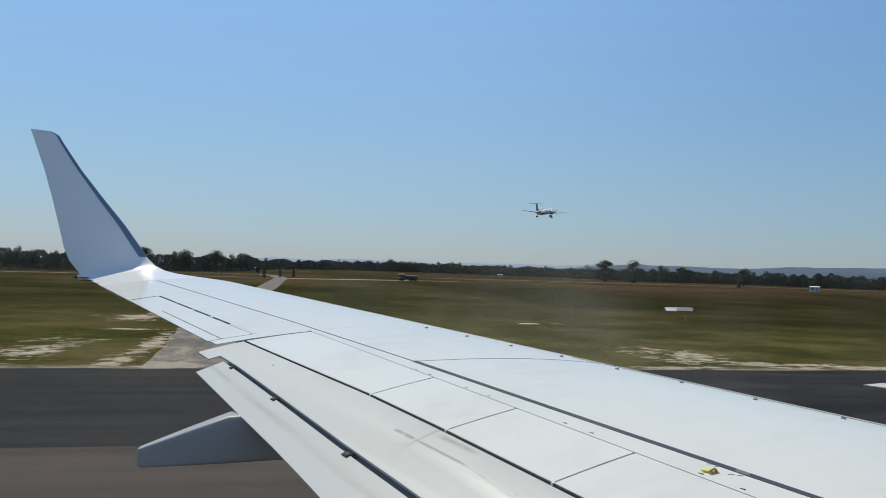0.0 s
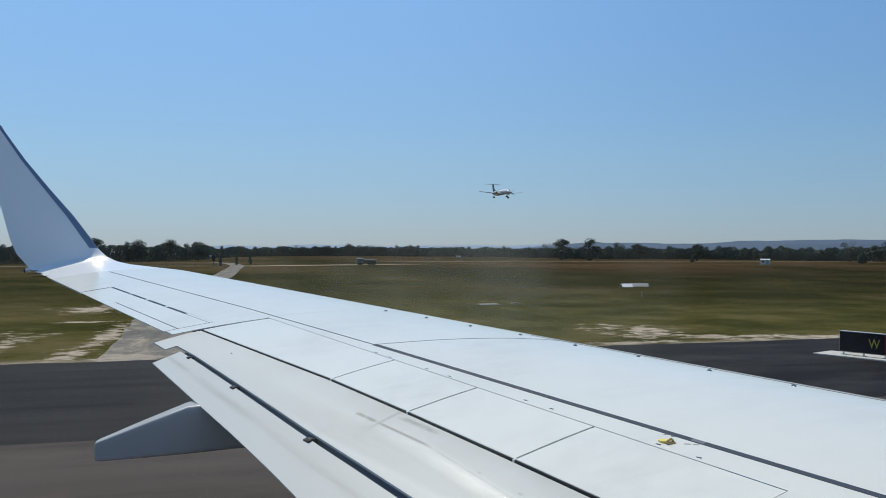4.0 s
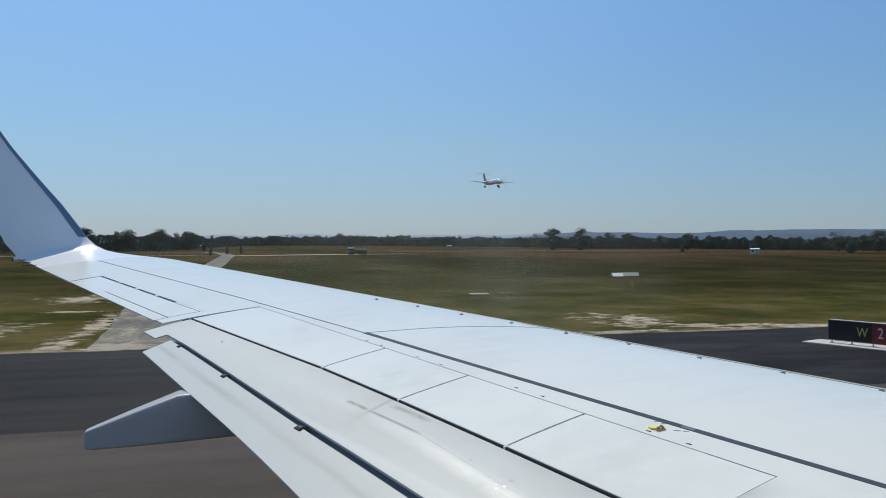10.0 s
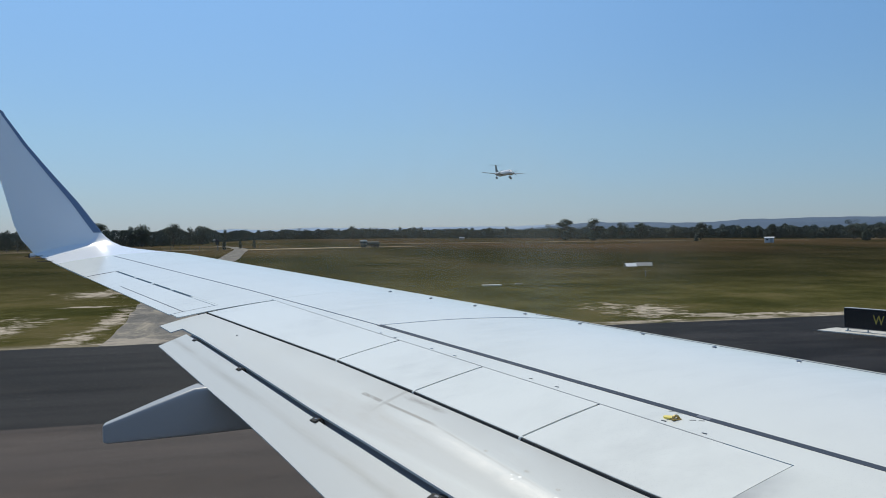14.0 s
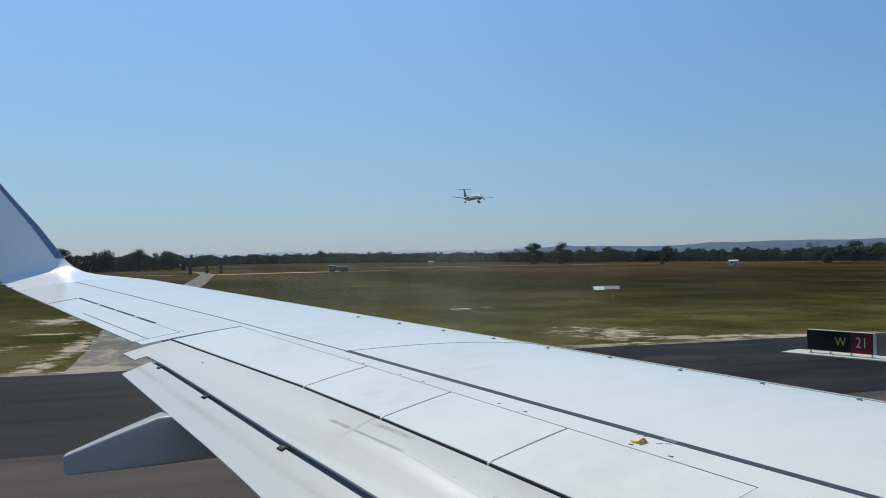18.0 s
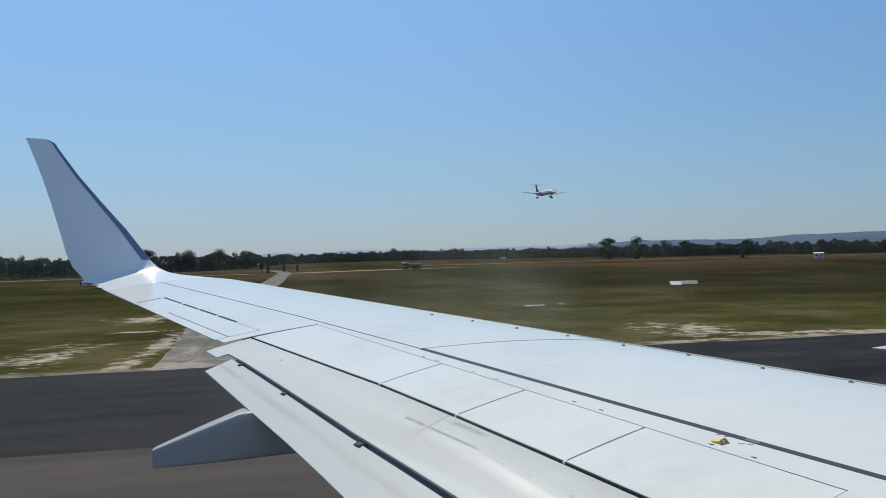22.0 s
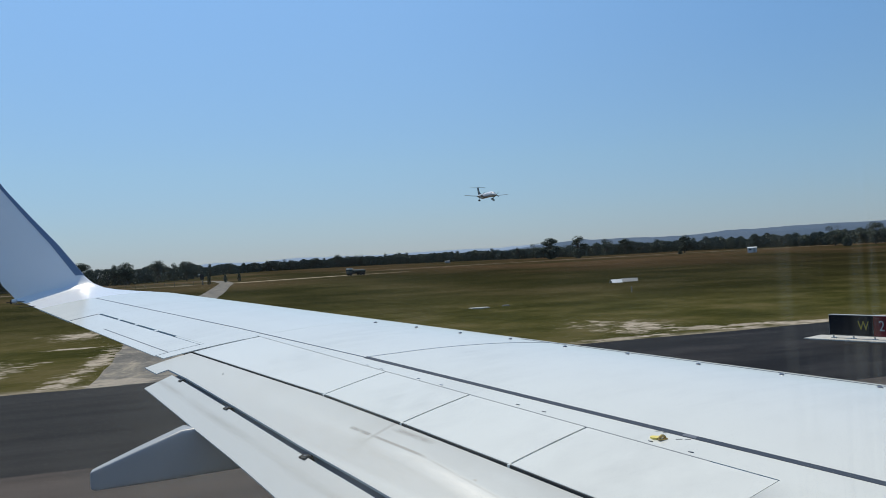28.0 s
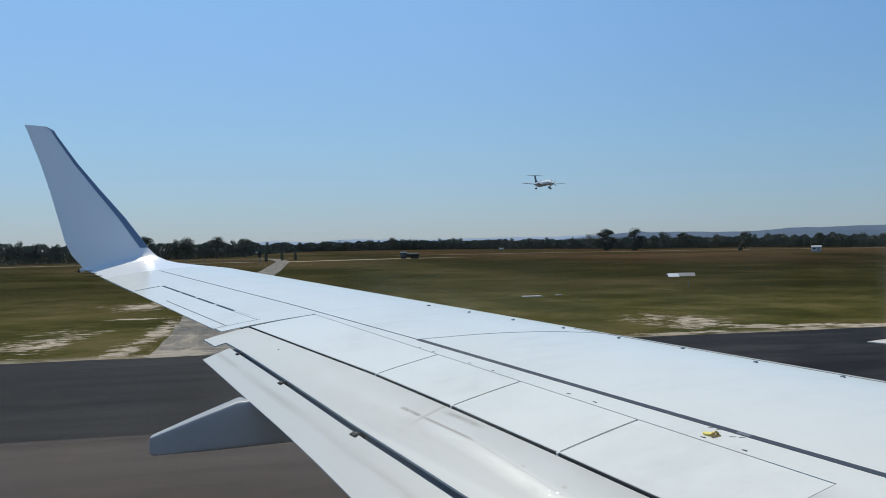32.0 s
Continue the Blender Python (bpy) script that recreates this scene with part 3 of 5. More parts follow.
# slat vents near the leading edge
for x, y in ((1.94, 9.97), (2.34, 9.42), (2.72, 8.83), (3.13, 8.27), (3.50, 7.64), (3.92, 7.08), (4.28, 6.41), (4.70, 5.80), (5.12, 5.16)):
    bm = bmesh.new()
    bmesh.ops.create_uvsphere(bm, u_segments=12, v_segments=6, radius=1, matrix=pose(x, y, top_z(x, y), 0, 0, -28) @ Matrix.Diagonal((0.022, 0.042, 0.012, 1)))
    part("vent_cap", bm, M_STEEL, plane, "small oval metal vent cap", True)
# hinge bolts along the spoiler hinges
for y, dx, material, tone in ((7.95, 0.02, M_PALE, "pale"), (7.73, 0.02, M_PALE, "pale"), (7.22, 0.03, M_PALE, "pale"), (6.92, 0.03, M_PALE, "pale"), (6.08, 0.05, M_MIDGREY, "grey"), (5.82, 0.05, M_MIDGREY, "grey"), (4.915, 0.043, M_STEEL, "dark"), (4.63, 0.045, M_STEEL, "dark")):
    bm = bmesh.new()
    x = hinge_x(y) + dx
    box(bm, (x, y, top_z(x, y)), (0.014, 0.040, 0.006), 25, 0.002)
    part("hinge_fitting", bm, material, plane, "small " + tone + " hinge fitting")

# yellow escape-rope fitting
fx, fy = 2.945, 4.895
fz = top_z(fx, fy)
bm = bmesh.new()
yz = top_z(fx - 0.004, fy + 0.052)
cyl(bm, (fx - 0.004, fy + 0.052, yz - 0.006), (fx - 0.004, fy + 0.052, yz + 0.006), 0.042, seg=24)
patch = part("yellow_patch", bm, M_YEL, plane, "yellow painted disc")
bm = bmesh.new()
ring = [(Vector((math.cos(a), 0, math.sin(a))), a) for a in (math.pi * k / 10 for k in range(11))]
rings = []
for d, a in ring:
    c = Vector((fx + 0.015, fy, fz + 0.005)) + d * 0.024
    side = Vector((0, 1, 0))
    rings.append([c + (d * math.cos(b) + side * math.sin(b)) * 0.009 for b in (2 * math.pi * k / 8 for k in range(8))])
bm = loft(rings)
box(bm, (fx + 0.015, fy, fz + 0.006), (0.07, 0.04, 0.010), 0, 0.003)
part("rope_ring", bm, M_BRASS, plane, "bronze rope ring", True)
for k, (dx, dy, w) in enumerate(((0.09, -0.05, 0.045), (0.14, -0.085, 0.04), (0.075, 0.09, 0.06), (0.045, 0.14, 0.05))):
    strip("stencil_bar", [(fx + dx, fy + dy), (fx + dx + w * 0.85, fy + dy - w * 0.5)], 0.008, M_MIDGREY, "grey stencilled bar", 0.12, 0.002)


# a bolt on the flap
bm = bmesh.new()
xb_, yb_ = spoiler_x(8.85) - 0.19, 8.85
cyl(bm, (xb_, yb_, flap_z(yb_, 0.19) - 0.004), (xb_, yb_, flap_z(yb_, 0.19) + 0.006), 0.009, 0.007, 12)
part("flap_bolt", bm, M_STEEL, plane, "small dark bolt head on the flap")

# fuselage with the window that the camera looks out of
FY, FZ, FR = -1.674, 3.55, 1.88
WX, WZ, WA, WB = 0.071, 3.93, 0.1875, 0.20


def hull_y(z):
    return FY + math.sqrt(max(0, FR * FR - (z - FZ) ** 2))


bm = bmesh.new()
PX0, PX1, PZ0, PZ1 = WX - 0.30, WX + 0.30, 3.55, 4.31
a0, a1 = math.asin((PZ0 - FZ) / FR), math.asin((PZ1 - FZ) / FR)
angs = [a0, a1] + [a1 + (2 * math.pi - (a1 - a0)) * k / 40 for k in range(1, 40)]
xs_ = [-9.0, -6.0, -3.0, PX0, PX1, 3.0, 6.0, 9.0]
grid = [[bm.verts.new((x, FY + FR * math.cos(a), FZ + FR * math.sin(a))) for a in angs] for x in xs_]
for i in range(len(xs_) - 1):
    for j in range(len(angs)):
        if not (i == 3 and j == 0):
            k = (j + 1) % len(angs)
            bm.faces.new((grid[i][j], grid[i + 1][j], grid[i + 1][k], grid[i][k]))
bm.faces.new(grid[0])
bm.faces.new(grid[-1])
hull = part("fuselage", bm, M_WING, plane, "white fuselage skin")
bm = bmesh.new()
N = 48
outer, hole, inner = [], [], []
for k in range(N):
    a = 2 * math.pi * k / N
    ca, sa_ = math.cos(a), math.sin(a)
    s = 1 / max(abs(ca) / 0.30, abs(sa_) / 0.38)
    p = 2 / 3.2
    hx, hz = math.copysign(abs(ca) ** p, ca), math.copysign(abs(sa_) ** p, sa_)
    for lst, x, z, off in ((outer, WX + ca * s, WZ + sa_ * s, 0.0), (hole, WX + WA * hx, WZ + WB * hz, 0.0), (inner, WX + WA * hx * 0.985, WZ + WB * hz * 0.985, -0.05)):
        lst.append(bm.verts.new((x, hull_y(z) + off, z)))
for k in range(N):
    j = (k + 1) % N
    bm.faces.new((outer[k], outer[j], hole[j], hole[k]))
    bm.faces.new((hole[k], hole[j], inner[j], inner[k]))
part("window_surround", bm, M_SEAL, hull, "black window seal")
# clear acrylic with a dried film of dust low down and wiped streaks at its forward side
M_PANE = mat("window_pane", 0.05)
tr_, gl_, mx_ = node(M_PANE, "BsdfTransparent"), node(M_PANE, "BsdfGlossy", Roughness=0.05), node(M_PANE, "MixShader")
film_, mf_ = node(M_PANE, "BsdfTranslucent", Color=(0.72, 0.745, 0.66, 1)), node(M_PANE, "MixShader")
mx_.inputs["Fac"].default_value = 0.005
tr_.inputs["Color"].default_value = (0.985, 0.99, 0.985, 1)
psp = node(M_PANE, "SeparateXYZ")
link(M_PANE, coords(M_PANE), psp.inputs[0])
# the dust film also veils the far trees, in place of distance haze
low_film = both(M_PANE, band(M_PANE, psp.outputs["X"], 0.042, 0.015, 0.048), band(M_PANE, psp.outputs["Z"], 3.903, 0.010, 0.026), ramp_f(M_PANE, noise_tex(M_PANE, coords(M_PANE, (1, 1, 1)), 45, 4, 0.55), 0.30, 0.70))
wiped = both(M_PANE, ramp_f(M_PANE, psp.outputs["X"], 0.165, 0.225), ramp_f(M_PANE, noise_tex(M_PANE, coords(M_PANE, (150, 1, 9)), 1.0, 3, 0.6), 0.48, 0.74), band(M_PANE, psp.outputs["Z"], 3.90, 0.03, 0.06))
thin_film = maths(M_PANE, "MULTIPLY", ramp_f(M_PANE, noise_tex(M_PANE, coords(M_PANE, (1, 1, 1)), 22, 5, 0.6), 0.35, 0.75), 0.020)
link(M_PANE, maths(M_PANE, "ADD", maths(M_PANE, "ADD", maths(M_PANE, "MULTIPLY", low_film, 0.11), maths(M_PANE, "MULTIPLY", wiped, 0.075)), thin_film), mf_.inputs["Fac"])
link(M_PANE, tr_.outputs[0], mf_.inputs[1])
link(M_PANE, film_.outputs[0], mf_.inputs[2])
link(M_PANE, mf_.outputs[0], mx_.inputs[1])
link(M_PANE, gl_.outputs[0], mx_.inputs[2])
link(M_PANE, mx_.outputs[0], M_PANE.node_tree.nodes["Material Output"].inputs["Surface"])
bm = bmesh.new()
bm.faces.new([bm.verts.new((WX + WA * 0.99 * math.copysign(abs(math.cos(a)) ** 0.44, math.cos(a)), hull_y(WZ) - 0.012, WZ + WB * 0.99 * math.copysign(abs(math.sin(a)) ** 0.44, math.sin(a))))
              for a in (2 * math.pi * k / 48 for k in range(48))])
pane = part("window_pane", bm, M_PANE, hull, "clear acrylic window pane with a thin dusty film")
pane.visible_shadow = False
# main wheels under the wing root
for sx in (-1, 1):
    bm = bmesh.new()
    gy = FY + sx * 2.85
    cyl(bm, (1.0, gy, -0.23), (1.0, gy, 2.1), 0.12, seg=14)
    cyl(bm, (1.0, gy - 0.45, -0.23), (1.0, gy + 0.45, -0.23), 0.07, seg=10)
    leg = part("main_gear_leg", bm, M_STEEL, plane, "steel landing gear leg")
    for s2 in (-0.43, 0.43):
        bm = bmesh.new()
        cyl(bm, (1.0, gy + s2 - 0.18, -0.23), (1.0, gy + s2 + 0.18, -0.23), 0.565, seg=32)
        part("wheel", bm, M_RUB, leg, "black tyre")
bm = bmesh.new()
cyl(bm, (8.2, FY, -0.45), (8.2, FY, 1.7), 0.10, seg=12)
leg = part("nose_gear_leg", bm, M_STEEL, plane, "steel nose gear leg")
bm = bmesh.new()
cyl(bm, (8.2, FY - 0.3, -0.45), (8.2, FY + 0.3, -0.45), 0.35, seg=24)
part("wheel", bm, M_RUB, leg, "black tyre")

# ---- ground ----
# bare sand among the grass: centre x, y, half widths
SAND = [(-9.9, 38.2, 2.0, 6.0), (-11.8, 35.0, 1.8, 2.0), (-9.0, 60.5, 3.0, 6.0), (-7.6, 49.4, 2.2, 0.7), (-5.9, 34.0, 1.1, 4.5), (-5.5, 42.0, 0.7, 9.0), (-3.6, 31.6, 3.0, 3.2), (20.4, 36.6, 3.0, 5.0), (23.4, 33.2, 4.6, 1.6), (28.0, 32.0, 6.0, 1.0), (18.0, 32.0, 5.0, 0.8)]


def sand_field(m, pos):
    """Greatest of the soft ellipses, 1 at a centre and 0 at an edge."""
    best = None
    for cx, cy, rx, ry in SAND:
        sub = node(m, "VectorMath")
        sub.operation = "SUBTRACT"
        link(m, pos, sub.inputs[0])
        sub.inputs[1].default_value = (cx, cy, 0)
        mul = node(m, "VectorMath")
        mul.operation = "MULTIPLY"
        link(m, sub.outputs[0], mul.inputs[0])
        mul.inputs[1].default_value = (1 / rx, 1 / ry, 0)
        ln = node(m, "VectorMath")
        ln.operation = "LENGTH"
        link(m, mul.outputs[0], ln.inputs[0])
        v = maths(m, "SUBTRACT", 1.0, ln.outputs["Value"])
        best = v if best is None else maths(m, "MAXIMUM", best, v)
    return best


M_GROUND = mat("airfield_grass", 0.95)
g = M_GROUND
pos = coords(g, (1, 1, 1), True)
sep = node(g, "SeparateXYZ")
link(g, pos, sep.inputs[0])
n_band = noise_tex(g, coords(g, (0.012, 0.010, 1), True), 1.0, 6, 0.62, 0.4)
n_mid = noise_tex(g, coords(g, (0.042, 0.034, 1), True), 1.0, 6, 0.64, 0.4)
n_patch = noise_tex(g, coords(g, (0.10, 0.10, 1), True), 1.0, 6, 0.65)
n_fine = noise_tex(g, coords(g, (1.3, 1.3, 1), True), 1.0, 6, 0.7)
n_grain = noise_tex(g, pos, 9.0, 4, 0.7)
n_sand = noise_tex(g, coords(g, (0.52, 0.42, 1), True), 1.0, 10, 0.74, 0.3)
c_near = ramp(g, n_patch, [(0.38, (0.025, 0.029, 0.008)), (0.46, (0.040, 0.042, 0.012)), (0.54, (0.066, 0.060, 0.020)), (0.64, (0.112, 0.092, 0.042))])
c_mid = ramp(g, n_mid, [(0.40, (0.015, 0.017, 0.007)), (0.47, (0.026, 0.027, 0.011)), (0.53, (0.041, 0.038, 0.016)), (0.61, (0.068, 0.054, 0.027))])
c_far = ramp(g, n_band, [(0.40, (0.026, 0.026, 0.013)), (0.47, (0.041, 0.036, 0.019)), (0.53, (0.064, 0.046, 0.027)), (0.61, (0.100, 0.068, 0.041))])
col = mix(g, ramp_f(g, sep.outputs["Y"], 45, 85), c_near, c_mid)
col = mix(g, ramp_f(g, sep.outputs["Y"], 130, 240), col, c_far)
col = mix(g, maths(g, "MULTIPLY", ramp_f(g, n_fine, 0.45, 0.75), 0.30), col, (0.12, 0.098, 0.038))
col = mix(g, maths(g, "MULTIPLY", ramp_f(g, n_fine, 0.5, 0.25), 0.40), col, (0.026, 0.030, 0.010))
col = mix(g, maths(g, "MULTIPLY", ramp_f(g, n_grain, 0.48, 0.72), 0.4), col, (0.10, 0.088, 0.03))
n_tuss = noise_tex(g, coords(g, (0.32, 0.40, 1), True), 1.0, 7, 0.72, 0.8)
col = mix(g, maths(g, "MULTIPLY", both(g, ramp_f(g, n_tuss, 0.52, 0.68), ramp_f(g, sep.outputs["Y"], 110, 50)), 0.38), col, (0.140, 0.118, 0.050))
# grass tone darker towards +x, in a nearer and a farther zone
right_dark = both(g, ramp_f(g, sep.outputs["X"], 22, 46), ramp_f(g, sep.outputs["Y"], 42, 66), ramp_f(g, n_patch, 0.74, 0.42))
col = mix(g, maths(g, "MULTIPLY", right_dark, 0.86), col, (0.022, 0.021, 0.008))
far_right_dark = both(g, ramp_f(g, sep.outputs["X"], 45, 100), band(g, sep.outputs["Y"], 150, 45, 45), ramp_f(g, n_mid, 0.62, 0.44))
col = mix(g, maths(g, "MULTIPLY", far_right_dark, 0.75), col, (0.020, 0.017, 0.009))
rusty = both(g, ramp_f(g, sep.outputs["X"], 35, 110), ramp_f(g, sep.outputs["Y"], 115, 175), ramp_f(g, n_band, 0.40, 0.58))
col = mix(g, maths(g, "MULTIPLY", rusty, 0.60), col, (0.088, 0.052, 0.030))
n_torn = noise_tex(g, coords(g, (1.1, 1.5, 1), True), 1.0, 6, 0.72, 0.6)
sandy = maths(g, "ADD", sand_field(g, pos), maths(g, "ADD", maths(g, "MULTIPLY", maths(g, "SUBTRACT", n_sand, 0.5), 3.6), maths(g, "MULTIPLY", maths(g, "SUBTRACT", n_torn, 0.53), 3.6)))
edge = ramp_f(g, sep.outputs["Y"], 32.4, 31.0)
sandy = maths(g, "MAXIMUM", ramp_f(g, sandy, 0.26, 0.66), maths(g, "MULTIPLY", edge, ramp_f(g, n_sand, 0.36, 0.6)))
c_sand = mix(g, ramp_f(g, n_fine, 0.40, 0.62), ramp(g, n_grain, [(0.3, (0.20, 0.165, 0.12)), (0.7, (0.36, 0.305, 0.235))]), (0.47, 0.40, 0.32))
col = mix(g, sandy, col, c_sand)
matt(finish(g, col, None, n_fine, 0.6, 0.12), 0.0)

bm = bmesh.new()
bmesh.ops.create_grid(bm, x_segments=60, y_segments=60, size=4150, matrix=pose(0, 0, -0.02))
ground = tagged(part("ground", bm, M_GROUND), "dry olive grass airfield with bare sand patches", "ground", kind="structure")


def asphalt(name, dark, pale, amount, uneven=False):
    """Rolled asphalt with lanes of wear along the taxiway, rubber and pale grit."""
    m = mat(name, 0.9)
    st = noise_tex(m, coords(m, (0.045, 1.1, 1), True), 1.0, 7, 0.62, 0.15)
    wide = noise_tex(m, coords(m, (0.012, 0.22, 1), True), 1.0, 4, 0.6)
    cloud = noise_tex(m, coords(m, (0.16, 0.5, 1), True), 1.0, 6, 0.65, 0.4)
    gr = noise_tex(m, coords(m, (1, 1, 1), True), 7, 4, 0.7)
    c = mix(m, ramp_f(m, st, 0.36, 0.66), dark, pale)
    c = mix(m, maths(m, "MULTIPLY", ramp_f(m, wide, 0.4, 0.66), amount), c, tuple(1.5 * a for a in pale))
    c = mix(m, maths(m, "MULTIPLY", ramp_f(m, cloud, 0.50, 0.72), 0.5), c, tuple(0.7 * a for a in dark))
    c = mix(m, maths(m, "MULTIPLY", ramp_f(m, gr, 0.5, 0.8), 0.25), c, tuple(1.6 * a for a in pale))
    if uneven:
        # darker forward of the service road, with blotches
        sx = node(m, "SeparateXYZ")
        link(m, coords(m, (1, 1, 1), True), sx.inputs[0])
        c = mix(m, maths(m, "MULTIPLY", ramp_f(m, maths(m, "ADD", sx.outputs["X"], maths(m, "MULTIPLY", wide, 6.0)), 9.0, 17.0), 0.70), c, (0.0068, 0.0062, 0.0072))
        blotch = ramp_f(m, noise_tex(m, coords(m, (0.20, 0.70, 1), True), 1.0, 5, 0.62, 0.8), 0.46, 0.60)
        c = mix(m, maths(m, "MULTIPLY", both(m, blotch, ramp_f(m, sx.outputs["X"], 8.0, 16.0)), 0.55), c, (0.0048, 0.0042, 0.0052))
        dull = ramp_f(m, noise_tex(m, coords(m, (0.16, 0.60, 1), True), 1.0, 6, 0.66, 0.5), 0.48, 0.64)
        c = mix(m, maths(m, "MULTIPLY", both(m, dull, ramp_f(m, sx.outputs["X"], 8.0, 16.0)), 0.62), c, (0.034, 0.031, 0.032))
        # darker aft of the road mouth
        aft_dark = ramp_f(m, maths(m, "ADD", sx.outputs["X"], maths(m, "MULTIPLY", wide, 5.0)), -1.0, -8.0)
        c = mix(m, maths(m, "MULTIPLY", aft_dark, 0.62), c, (0.0096, 0.0094, 0.0092))
        # paler and browner between the two
        worn = both(m, ramp_f(m, sx.outputs["X"], -5.0, 0.5), ramp_f(m, sx.outputs["X"], 13.0, 7.0))
        c = mix(m, maths(m, "MULTIPLY", worn, 0.40), c, (0.036, 0.0315, 0.028))
    dusty = ramp_f(m, noise_tex(m, coords(m, (0.22, 0.30, 1), True), 1.0, 7, 0.7, 0.8), 0.50, 0.70)
    c = mix(m, maths(m, "MULTIPLY", dusty, 0.30), c, tuple(1.5 * a * k for a, k in zip(pale, (1.08, 0.98, 0.88))))
    return matt(finish(m, c, None, gr, 0.12, 0.01), 0.12)


M_SHOULDER = asphalt("dark_shoulder_asphalt", (0.0110, 0.0105, 0.0102), (0.0298, 0.0282, 0.0270), 0.45, True)
M_TAXI = asphalt("worn_taxiway_asphalt", (0.043, 0.0355, 0.032), (0.073, 0.0605, 0.0535), 0.55)


def slab_strip(name, y0, y1, z, material, label, wavy):
    bm = bmesh.new()
    n = 240
    rows = []
    for k in range(n + 1):
        x = lerp(-160, 160, k / n)
        e = y1 + (0.18 * noise.noise((x * 0.5, 3.1, 0)) + 0.10 * noise.noise((x * 1.7, 1.3, 0)) if wavy else 0)
        rows.append([bm.verts.new(p) for p in ((x, y0, z - 0.10), (x, y0, z), (x, e, z), (x, e, z - 0.10))])
    for a, b in zip(rows, rows[1:]):
        for i in range(4):
            bm.faces.new((a[i], b[i], b[(i + 1) % 4], a[(i + 1) % 4]))
    bm.faces.new(rows[0])
    bm.faces.new(rows[-1][::-1])
    return tagged(part(name, bm, material), label, "taxiway", kind="structure")


slab_strip("pavement_shoulder", 17.95, 31.0, 0.0, M_SHOULDER, "dark newly sealed asphalt taxiway shoulder", True)
slab_strip("pavement_taxiway", -40.0, 17.95, 0.004, M_TAXI, "worn brownish grey asphalt taxiway", False)

# service road that leaves the shoulder and runs to the fence, and a cross track
M_ROAD = mat("pale_road_seal", 0.92)
rn = noise_tex(M_ROAD, coords(M_ROAD, (0.9, 0.3, 1), True), 1.0, 8, 0.72, 0.6)
rg = noise_tex(M_ROAD, coords(M_ROAD, (1, 1, 1), True), 6, 4, 0.7)
rc = ramp(M_ROAD, rn, [(0.38, (0.120, 0.114, 0.105)), (0.50, (0.165, 0.153, 0.137)), (0.58, (0.245, 0.218, 0.178)), (0.68, (0.40, 0.345, 0.268))])
r_pos = coords(M_ROAD, (1, 1, 1), True)
r_sand = noise_tex(M_ROAD, coords(M_ROAD, (0.7, 0.9, 1), True), 1.0, 9, 0.74, 0.4)
r_sandy = ramp_f(M_ROAD, maths(M_ROAD, "ADD", sand_field(M_ROAD, r_pos), maths(M_ROAD, "MULTIPLY", maths(M_ROAD, "SUBTRACT", r_sand, 0.52), 6.0)), 0.15, 0.55)
r_col = mix(M_ROAD, maths(M_ROAD, "MULTIPLY", ramp_f(M_ROAD, rg, 0.48, 0.7), 0.4), rc, (0.27, 0.235, 0.185))
finish(M_ROAD, mix(M_ROAD, maths(M_ROAD, "MULTIPLY", r_sandy, 0.62), r_col, (0.44, 0.375, 0.295)), None, rg, 0.4, 0.02)
M_TRACK = mat("pale_dirt_track", 0.95)
M_DULL = mat("dull_dry_ground", 0.95)
finish(M_DULL, ramp(M_DULL, noise_tex(M_DULL, coords(M_DULL, (0.10, 0.25, 1), True), 1.0, 6, 0.7, 0.5), [(0.36, (0.060, 0.048, 0.026)), (0.50, (0.125, 0.088, 0.052)), (0.57, (0.19, 0.145, 0.092)), (0.63, (0.42, 0.35, 0.26))]), None)
matt(M_DULL)
finish(M_TRACK, ramp(M_TRACK, noise_tex(M_TRACK, coords(M_TRACK, (0.3, 0.6, 1), True), 1.0, 5), [(0.35, (0.26, 0.20, 0.13)), (0.65, (0.44, 0.36, 0.25))]))

matt(M_ROAD)
matt(M_TRACK)


def lane(name, pts, material, label, z, ragged=0.25):
    """A ribbon through (x, y, half width)."""
    bm = bmesh.new()
    rows = []
    for (x0, y0, w0), (x1, y1, w1) in zip(pts, pts[1:]):
        l = math.hypot(x1 - x0, y1 - y0)
        n = max(2, int(l / 1.2))
        for k in range(n):
            t = k / n
            x, y, w = lerp(x0, x1, t), lerp(y0, y1, t), lerp(w0, w1, t)
            nx, ny = (y1 - y0) / l, -(x1 - x0) / l
            r1, r2 = (ragged * noise.noise((x * 0.4 + 9 * s, y * 0.4, s)) for s in (1, 2))
            rows.append([bm.verts.new(p) for p in ((x - nx * (w + r1), y - ny * (w + r1), z), (x + nx * (w + r2), y + ny * (w + r2), z),
                                                   (x + nx * (w + r2), y + ny * (w + r2), z - 0.08), (x - nx * (w + r1), y - ny * (w + r1), z - 0.08))])
    for a, b in zip(rows, rows[1:]):
        for i in range(4):
            bm.faces.new((a[i], a[(i + 1) % 4], b[(i + 1) % 4], b[i]))
    return tagged(part(name, bm, material), label, "road", kind="structure")


lane("service_road", [(-1.6, 31.0, 3.3), (-2.3, 34, 2.4), (-3.0, 40, 1.9), (-3.6, 47, 1.7), (-4.4, 60, 1.6), (-4.2, 80, 1.7), (-2.2, 120, 1.8), (-0.8, 150, 1.9), (1.2, 215, 2.0), (3.0, 270, 2.3), (1.0, 330, 2.4), (-6, 380, 2.4)], M_ROAD, "pale worn service road with sand drifted over it", -0.008, 0.28)
lane("cross_track", [(4.5, 262, 5.0), (40, 287, 6.0), (56, 293, 3.0), (72, 299, 0.8)], M_TRACK, "pale sandy track across the grass", -0.004)
